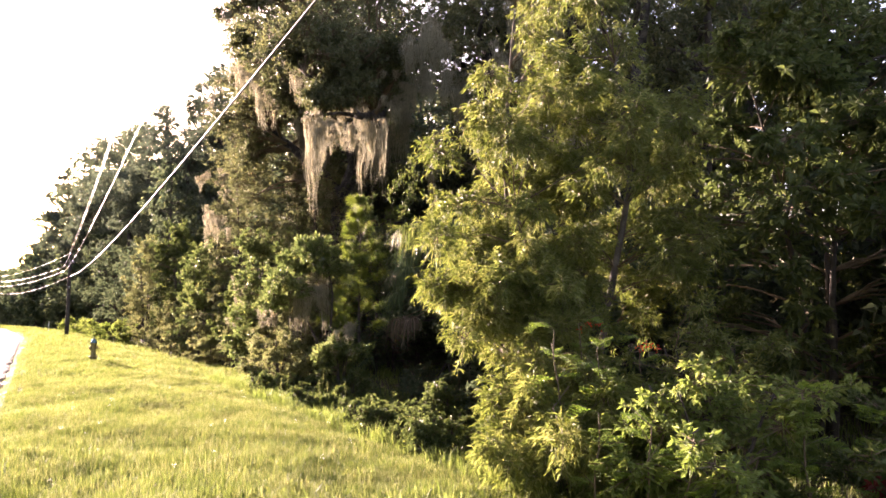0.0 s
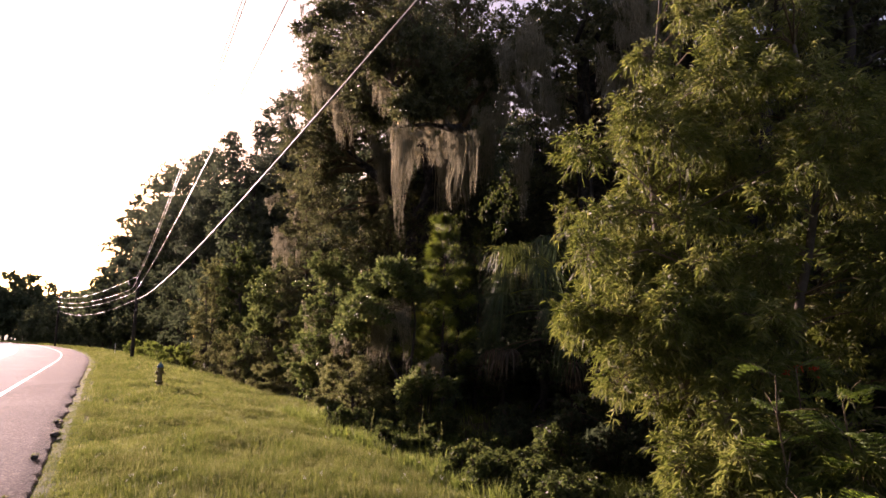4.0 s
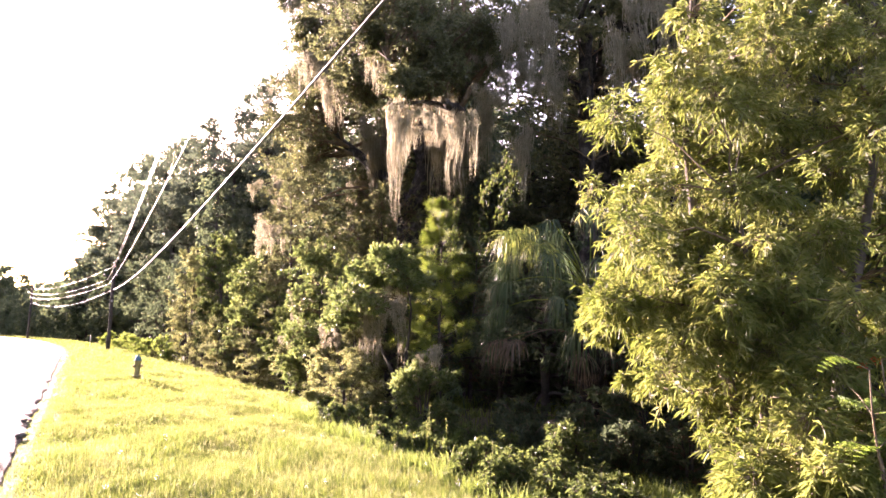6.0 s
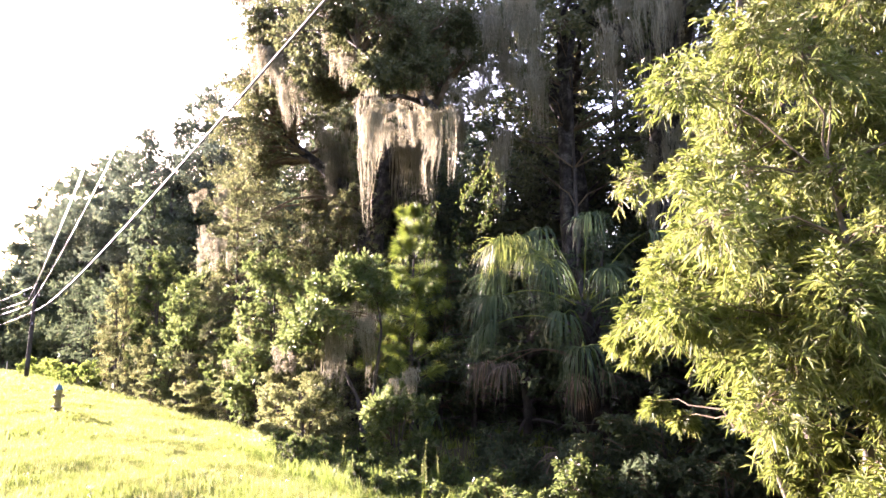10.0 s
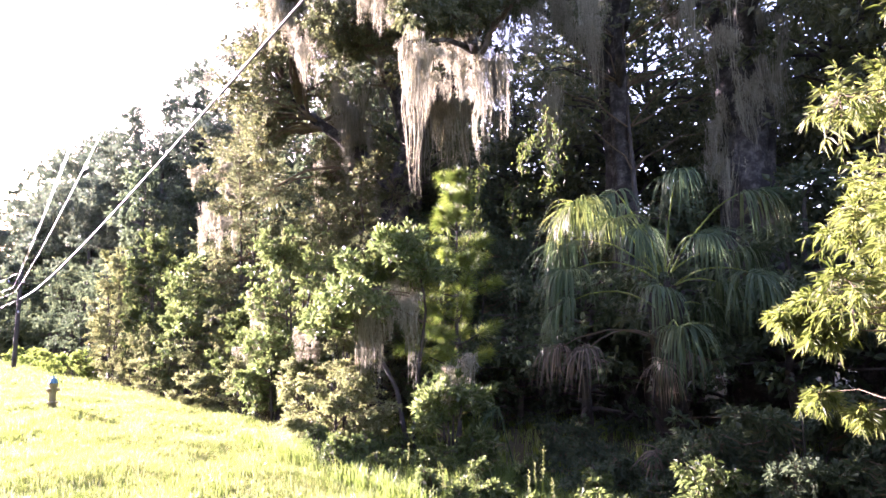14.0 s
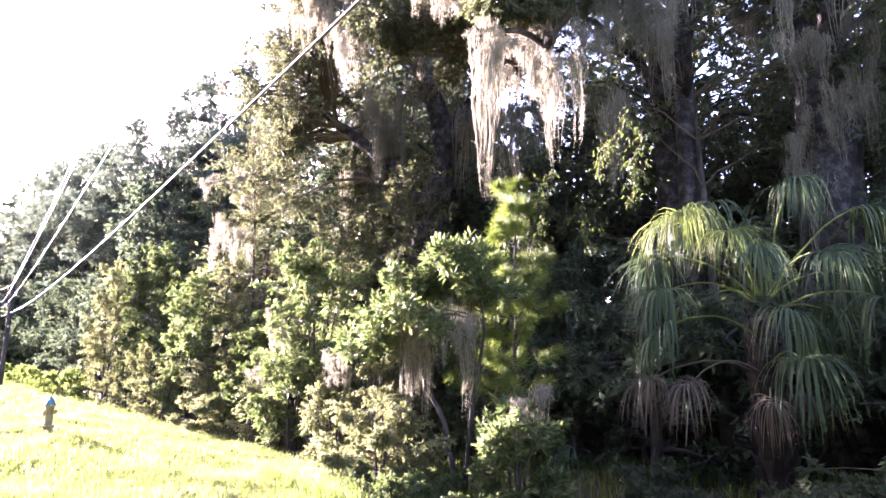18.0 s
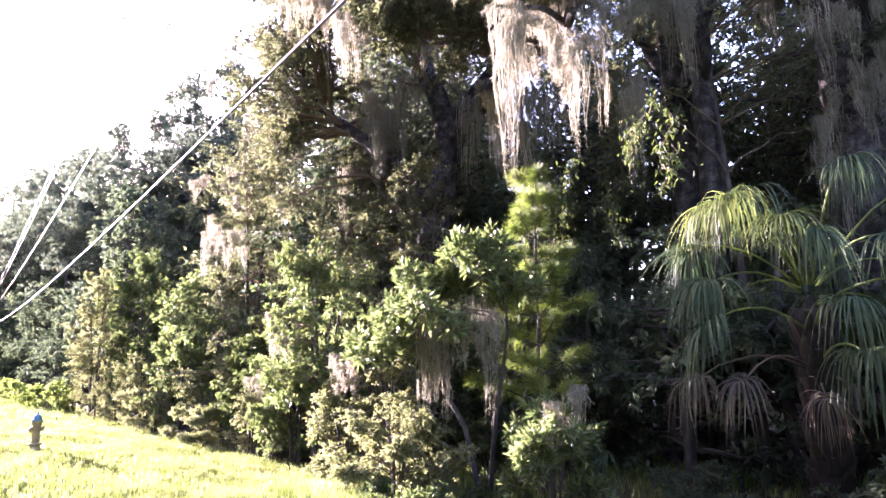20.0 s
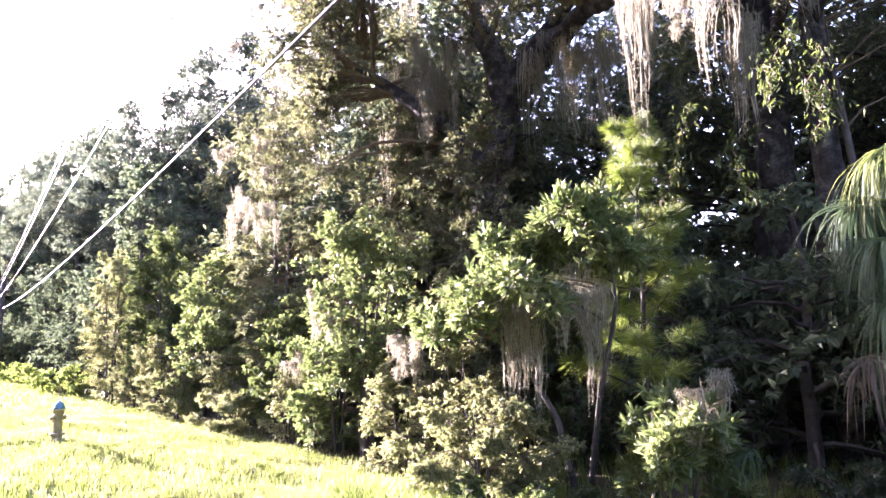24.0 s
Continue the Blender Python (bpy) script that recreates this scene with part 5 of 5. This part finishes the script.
for k in range(8):
    p = np.array([rng.uniform(8.5, 11.5), rng.uniform(8.5, 14.0), rng.uniform(6.5, 8.5)])
    moss(p, p + np.array([rng.uniform(-0.5, 0.5), rng.uniform(-0.8, 0.8), 0]), 8, rng.uniform(1.3, 2.6), 510 + k, "grey moss hanging in deep shade")

# ---- feathery sprigs, red blooms ----


def feathery_plant(x, y, h, seed, fronds=7, size=0.3):
    """Stems with twice-paired leaflets in flat sprays."""
    rng = np.random.default_rng(seed)
    ob = thing("feathery_shrub", "bright green feathery-leaved shrub above the ditch", "shrub", (x, y, float(ground_z(x, y))), "feathery shrubs")
    stem = curve_points((0, 0, -0.05), (rng.uniform(-0.1, 0.1), rng.uniform(-0.1, 0.1), h), 8, 0.015, rng)
    part("stem", mesh_from("stem", *tube_arrays(stem, np.linspace(0.014, 0.005, 8), 6), M_TWIG, True), ob)
    for k in range(fronds):
        f = 0.5 + 0.5 * k / max(1, fronds - 1)
        s0 = stem[min(7, int(f * 7))]
        a = rng.uniform(0, 2 * math.pi)
        d = unit(np.array([math.cos(a), math.sin(a), rng.uniform(0.3, 0.9)]))
        side = unit(np.cross(d, np.array([0, 0, 1.0])))
        ch = []
        for j in range(9):
            for sg in (-1, 1):
                q0 = s0 + d * size * (0.2 + 0.1 * j) + np.array([0, 0, -0.03 * j * j * size * 0.3])
                pd = unit(side * sg + d * 0.5)
                ln = size * 0.42 * (1 - abs(j - 3.5) / 9)
                m = 9
                t = np.linspace(0.15, 1, m)[:, None]
                base = np.repeat(q0 + pd * ln * t, 2, 0)
                ld = np.tile(np.stack([unit(d + pd * 0.3), unit(-d + pd * 0.3)]), (m, 1))
                ch.append(leaf_arrays(base, ld + rng.normal(size=ld.shape) * 0.12, ln * 0.26, ln * 0.09, rng, 0.1, 0.1))
        fr = tagged(part("frond", mesh_from("frond", *joined(ch), M_FERNY), ob), kind="stuff")
        part("midrib", mesh_from("midrib", *tube_arrays([s0, s0 + d * size * 0.6, s0 + d * size * 1.1 + np.array([0, 0, -0.03])], (0.004, 0.003, 0.001), 4), M_TWIG), fr)
    return ob


for k, (x, y, h, n, sz) in enumerate(((5.25, 2.75, 1.35, 6, 0.32), (5.55, 2.3, 1.4, 6, 0.34), (4.5, 4.7, 1.75, 8, 0.3), (4.75, 4.3, 1.6, 8, 0.3), (5.0, 4.9, 1.85, 8, 0.3), (4.15, 3.5, 0.95, 7, 0.3),
                                      (4.3, 3.2, 0.8, 7, 0.28), (5.3, 4.4, 1.7, 7, 0.28), (4.0, 3.9, 1.0, 7, 0.28), (5.9, 3.3, 1.3, 7, 0.3))):
    feathery_plant(x, y, h, 520 + k, n, sz)


def bloom(x, y, z, seed, mat, label, n=16, size=0.035, height=0.0):
    rng = np.random.default_rng(seed)
    ob = thing("flower_head", label, "flower", (x, y, z), "blooms")
    d = unit(rng.normal(size=(n, 3)) + np.array([0, 0, 0.4]))
    tagged(part("petals", mesh_from("petals", *leaf_arrays(d * 0.01 + rng.normal(size=(n, 3)) * size * 0.5, d, size, size * 0.6, rng), mat), ob), kind="stuff")
    part("stalk", mesh_from("stalk", *tube_arrays([(0, 0, -max(0.12, height)), (0.004, 0, -0.05), (0, 0, 0)], 0.003, 4), M_WEED), ob)
    return ob


for k, (x, y, z) in enumerate(((5.27, 5.1, 1.38), (5.2, 5.16, 1.34), (5.35, 5.02, 1.36), (5.05, 4.1, 1.2), (5.12, 4.05, 1.16), (4.97, 4.12, 1.17))):
    bloom(x, y, z, 540 + k, M_FLOWER, "small orange-red bloom on a shrub", 18, 0.028)
shrub("red_leaf_shrub", "small dull red leaved shrub beside the ditch", 5.9, 2.2, 0.9, 0.25, 0.25, 551, M_REDLEAF, (0.08, 0.035), 26, 10, 8, (0.15, 0.25), 0.4, 2)
rng = np.random.default_rng(555)
for k in range(26):
    x, y = rng.uniform(0.3, 4.2), rng.uniform(6.2, 13.5)
    bloom(x, y, float(ground_z(x, y)) + rng.uniform(0.16, 0.26), 560 + k, M_BLOOM, "tiny white flower in the verge grass", 9, 0.014, 0.2)


def seed_stalk(x, y, h, seed):
    rng = np.random.default_rng(seed)
    ob = thing("grass_stalk", "tall pale grass stalk with a feathery seed head", "grass", (x, y, float(ground_z(x, y))), "seed stalks")
    pts = curve_points((0, 0, -0.03), (rng.uniform(-0.12, 0.12), rng.uniform(-0.12, 0.12), h), 7, 0.006, rng)
    part("stalk", mesh_from("stalk", *tube_arrays(pts, np.linspace(0.004, 0.002, 7), 4), M_GRASS), ob)
    n = 40
    f = rng.uniform(0.72, 1.0, n)
    P = pts[0] + (pts[-1] - pts[0]) * f[:, None]
    part("seed_head", mesh_from("seed_head", *leaf_arrays(P, unit(rng.normal(size=(n, 3)) * 0.5 + np.array([0, 0, 1.0])), 0.03, 0.007, rng), M_SCRUB), ob)
    return ob


for k, (x, y, h) in enumerate(((4.0, 9.9, 0.95), (3.9, 9.6, 0.75), (4.4, 10.4, 0.7), (4.6, 9.2, 0.6), (4.9, 10.8, 0.75), (3.6, 10.6, 0.6), (3.0, 14.9, 0.7), (3.4, 13.4, 0.6), (4.2, 12.2, 0.65))):
    seed_stalk(x, y, h, 590 + k)


def herb(x, y, h, seed, mat=M_BROAD):
    """A leafy upright weed of a few stems."""
    return shrub("leafy_weed", "broad-leaved green weed in the ditch", x, y, h, h * 0.32, h * 0.32, seed, mat, (0.07, 0.028), 9, 9, 8, (0.08, 0.16), 0.15, 3, group="weeds in the ditch", category="weed")


rng = np.random.default_rng(600)
for k in range(80):
    y = rng.uniform(4.6, 16.5)
    herb(rng.uniform(4.0, 6.0) + 0.03 * y, y, rng.uniform(0.25, 0.55), 610 + 2 * k)
# all but the first get the darker leaves, shade painted as colour
for k, (x, y, h) in enumerate(((6.3, 9.7, 0.8), (6.8, 9.0, 0.85), (7.0, 10.3, 0.8), (7.1, 8.3, 0.9), (7.6, 11.0, 0.7), (7.2, 12.2, 0.6), (8.2, 10.4, 0.8), (7.8, 13.0, 0.7), (6.8, 11.5, 0.5))):
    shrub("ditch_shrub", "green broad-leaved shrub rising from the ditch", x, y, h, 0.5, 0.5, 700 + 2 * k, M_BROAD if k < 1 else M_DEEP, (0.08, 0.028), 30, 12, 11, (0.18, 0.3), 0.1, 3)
# dead fans and a low fan on the ditch side
for k, (x, y, z, h, p, mat) in enumerate(((7.3, 11.0, 0.15, 200, -50, M_PALM_DEAD), (7.0, 13.4, 0.5, 150, -25, M_PALM))):
    rng = np.random.default_rng(720 + k)
    ob = thing("low_palm", "small low palm fan near the ditch" if mat is M_PALM else "fallen grey-brown palm fan near the ditch", "palm", (x, y, float(ground_z(x, y))), "low palms")
    hub = np.array([0.25 * math.cos(radians(h)), 0.25 * math.sin(radians(h)), z + 0.5])
    fr = part("frond", mesh_from("frond", *frond_arrays(hub, radians(h), radians(p), 0.45, rng, 170, 28, 0.024, 1.4, 0.1), mat), ob)
    part("stalk", mesh_from("stalk", *tube_arrays(curve_points((0, 0, -0.05), hub, 6, 0.005, rng), 0.011, 5), mat, True), fr)

# ---- cars ----


def ring_body(stations):
    """A body lofted through cross-sections: (y, bottom, belt, top, half width at the belt, half width at the top)."""
    bm = bmesh.new()
    prev = None
    for y, zb, zm, zt, w, wt in stations:
        half = [(w * 0.9, zb), (w, zb + 0.1), (w * 1.01, zm), (wt, zt), (wt * 0.5, zt + 0.015)]
        cur = [bm.verts.new((x, y, z)) for x, z in half] + [bm.verts.new((-x, y, z)) for x, z in half[::-1]]
        if prev:
            for k in range(len(cur)):
                bm.faces.new((prev[k], cur[k], cur[(k + 1) % len(cur)], prev[(k + 1) % len(cur)]))
        else:
            bm.faces.new(cur)
        prev = cur
    bm.faces.new(prev[::-1])
    bmesh.ops.recalc_face_normals(bm, faces=bm.faces[:])
    return bm


def plate(bm, corners, thick=0.012):
    """A thin four-cornered plate, given thickness towards +y and -z."""
    a = [bm.verts.new(c) for c in corners]
    b = [bm.verts.new((c[0] * 0.985, c[1] + thick, c[2] - thick)) for c in corners]
    bm.faces.new(a)
    bm.faces.new(b[::-1])
    for k in range(4):
        bm.faces.new((a[k], b[k], b[(k + 1) % 4], a[(k + 1) % 4]))
    bmesh.ops.recalc_face_normals(bm, faces=bm.faces[:])


def car(x, y, turn, label, lamp):
    ob = thing("car", label, "car", (x, y, 0.02), "cars on the road")
    ob.rotation_euler = (0, 0, radians(turn))
    bm_part("body", ring_body([(-2.35, 0.32, 0.5, 0.6, 0.72, 0.66), (-2.25, 0.22, 0.55, 0.72, 0.82, 0.74), (-1.7, 0.2, 0.6, 0.86, 0.87, 0.78), (-0.9, 0.19, 0.64, 0.95, 0.88, 0.8),
                               (0.0, 0.19, 0.66, 0.97, 0.89, 0.82), (1.4, 0.2, 0.67, 0.98, 0.88, 0.81), (2.1, 0.24, 0.68, 0.98, 0.85, 0.78), (2.35, 0.34, 0.6, 0.9, 0.78, 0.7)]), M_CAR, ob)
    bm_part("window_band", ring_body([(-0.95, 0.93, 0.94, 0.95, 0.74, 0.7), (-0.2, 0.93, 1.15, 1.38, 0.76, 0.6), (1.6, 0.93, 1.15, 1.4, 0.76, 0.6), (2.2, 0.93, 0.96, 0.98, 0.72, 0.66)]), M_CAR_GLASS, ob, "dark tinted glass")
    bm_part("roof", ring_body([(-0.28, 1.37, 1.39, 1.41, 0.6, 0.52), (0.4, 1.38, 1.42, 1.45, 0.63, 0.54), (1.4, 1.38, 1.42, 1.45, 0.63, 0.54), (1.72, 1.36, 1.38, 1.4, 0.6, 0.52)]), M_CAR, ob)
    for sx in (-1, 1):
        for y0, z0, y1, z1 in ((-0.9, 0.95, -0.22, 1.39), (0.55, 0.95, 0.6, 1.4), (1.5, 0.95, 1.5, 1.4)):
            part("pillar", mesh_from("pillar", *tube_arrays([(sx * 0.765, y0, z0), (sx * 0.69, (y0 + y1) / 2, (z0 + z1) / 2), (sx * 0.615, y1, z1)], 0.035, 6), M_CAR, True), ob)
        part("roof_rail", mesh_from("roof_rail", *tube_arrays([(sx * 0.52, 0.0, 1.45), (sx * 0.54, 0.2, 1.5), (sx * 0.54, 1.3, 1.5), (sx * 0.52, 1.5, 1.45)], 0.016, 6), M_BLACK, True), ob)
        bm = bmesh.new()
        box(bm, (0.16, 0.1, 0.12), (sx * 0.95, -0.62, 1.0))
        bmesh.ops.bevel(bm, geom=bm.edges[:], offset=0.03, segments=2, affect="EDGES")
        bm_part("mirror", bm, M_CAR, ob)
        for sy in (-1.42, 1.4):
            w = bm_part("wheel", lathe([(0.2, -0.1), (0.3, -0.1), (0.325, -0.06), (0.325, 0.06), (0.3, 0.1), (0.2, 0.1)], 20), M_BLACK, ob)
            w.matrix_local = pose(sx * 0.8, sy, 0.31, 0, 90, 0)
            bm_part("rim", lathe([(0.2, -0.105), (0.19, -0.112), (0.06, -0.1), (0.06, 0.1), (0.19, 0.112), (0.2, 0.105)], 16), M_STEEL, w)
        bm = bmesh.new()
        box(bm, (0.34, 0.08, 0.13), (sx * 0.58, -2.27, 0.66))
        bmesh.ops.bevel(bm, geom=bm.edges[:], offset=0.03, segments=2, affect="EDGES")
        bm_part("headlight", bm, lamp, ob)
    bm = bmesh.new()
    box(bm, (0.56, 0.05, 0.13), (0, -2.34, 0.6))
    bmesh.ops.bevel(bm, geom=bm.edges[:], offset=0.025, segments=2, affect="EDGES")
    bm_part("grille", bm, M_BLACK, ob)
    bm = bmesh.new()
    box(bm, (1.5, 0.12, 0.16), (0, -2.3, 0.38))
    bmesh.ops.bevel(bm, geom=bm.edges[:], offset=0.04, segments=2, affect="EDGES")
    bm_part("bumper", bm, M_CAR, ob)
    bm = bmesh.new()
    plate(bm, [(-0.66, -0.95, 0.98), (0.66, -0.95, 0.98), (0.54, -0.25, 1.38), (-0.54, -0.25, 1.38)])
    bm_part("windscreen", bm, M_CAR_GLASS, ob, smooth=False)
    return ob


M_CAR = surface_material("silver_car_paint", [(0.2, (0.4, 0.41, 0.42)), (0.6, (0.47, 0.48, 0.49)), (0.9, (0.52, 0.53, 0.54))], 1.5, 0.32, 0.02, 40.0, None, 0.5, 0.35)
M_CAR_GLASS = surface_material("car_glass", [(0.2, (0.03, 0.035, 0.04)), (0.9, (0.06, 0.065, 0.07))], 2.0, 0.08, 0.0, 40.0, None, 0.8)
M_BLACK = surface_material("black_rubber", [(0.2, (0.015, 0.015, 0.015)), (0.9, (0.035, 0.034, 0.033))], 6.0, 0.7, 0.2, 60.0)
M_LENS = surface_material("lamp_lens", [(0.2, (0.5, 0.5, 0.5)), (0.9, (0.7, 0.7, 0.68))], 6.0, 0.12, 0.05, 60.0, None, 0.6)
M_HEADLIGHT, hn, hlk, hp = material("headlight_glow")
hp.inputs["Emission Color"].default_value = (1, 0.95, 0.85, 1)
hp.inputs["Emission Strength"].default_value = 8.0
car(-7.7, 34.1, 0, "silver estate car in the far lane", M_LENS)
car(off(140.0) - 7.2, 140.0, 18, "small distant car with its headlights lit", M_HEADLIGHT)

# ---- small things on the shoulder and verge ----


def clod(x, y, size, seed):
    """A torn-off bit of turf and dirt with a few blades."""
    rng = np.random.default_rng(seed)
    ob = thing("turf_clod", "dark clod of turf on the broken shoulder edge", "clod", (x, y, 0.0 if x < -0.5 else float(ground_z(x, y))), "clods on the shoulder")
    bm = bmesh.new()
    bmesh.ops.create_icosphere(bm, subdivisions=2, radius=size)
    for v in bm.verts:
        k = 1.0 + 0.3 * noise.noise(v.co * (3.0 / size) + Vector((seed, 0, 0)))
        v.co = Vector((v.co.x * k, v.co.y * k * 1.4, v.co.z * k * 0.55 + size * 0.2))
    bm_part("soil", bm, M_BARK, ob)
    n = 24
    d = unit(rng.normal(size=(n, 3)) + np.array([0, 0, 0.8]))
    tagged(part("blades", mesh_from("blades", *leaf_arrays(d * size * 0.6, d, size * 1.3, 0.006, rng), M_GRASS), ob), kind="stuff")
    return ob


for k, (x, y, r) in enumerate(((-0.61, 15.2, 0.05), (-0.55, 13.5, 0.07), (-0.66, 11.5, 0.045), (-0.72, 9.2, 0.03))):
    clod(x, y, r, 800 + k)


def marker_stake(x, y):
    ob = thing("marker_stake", "thin pale marker stake on the verge", "stake", (x, y, float(ground_z(x, y)) - 0.05))
    bm_part("stake", lathe([(0.035, 0), (0.035, 0.9), (0.02, 0.93)], 8), M_LINE, ob)
    bm_part("cap", lathe([(0.04, 0.86), (0.042, 0.95), (0.03, 0.97)], 8), M_STEEL, ob)
    return ob


marker_stake(1.1, 62.3)
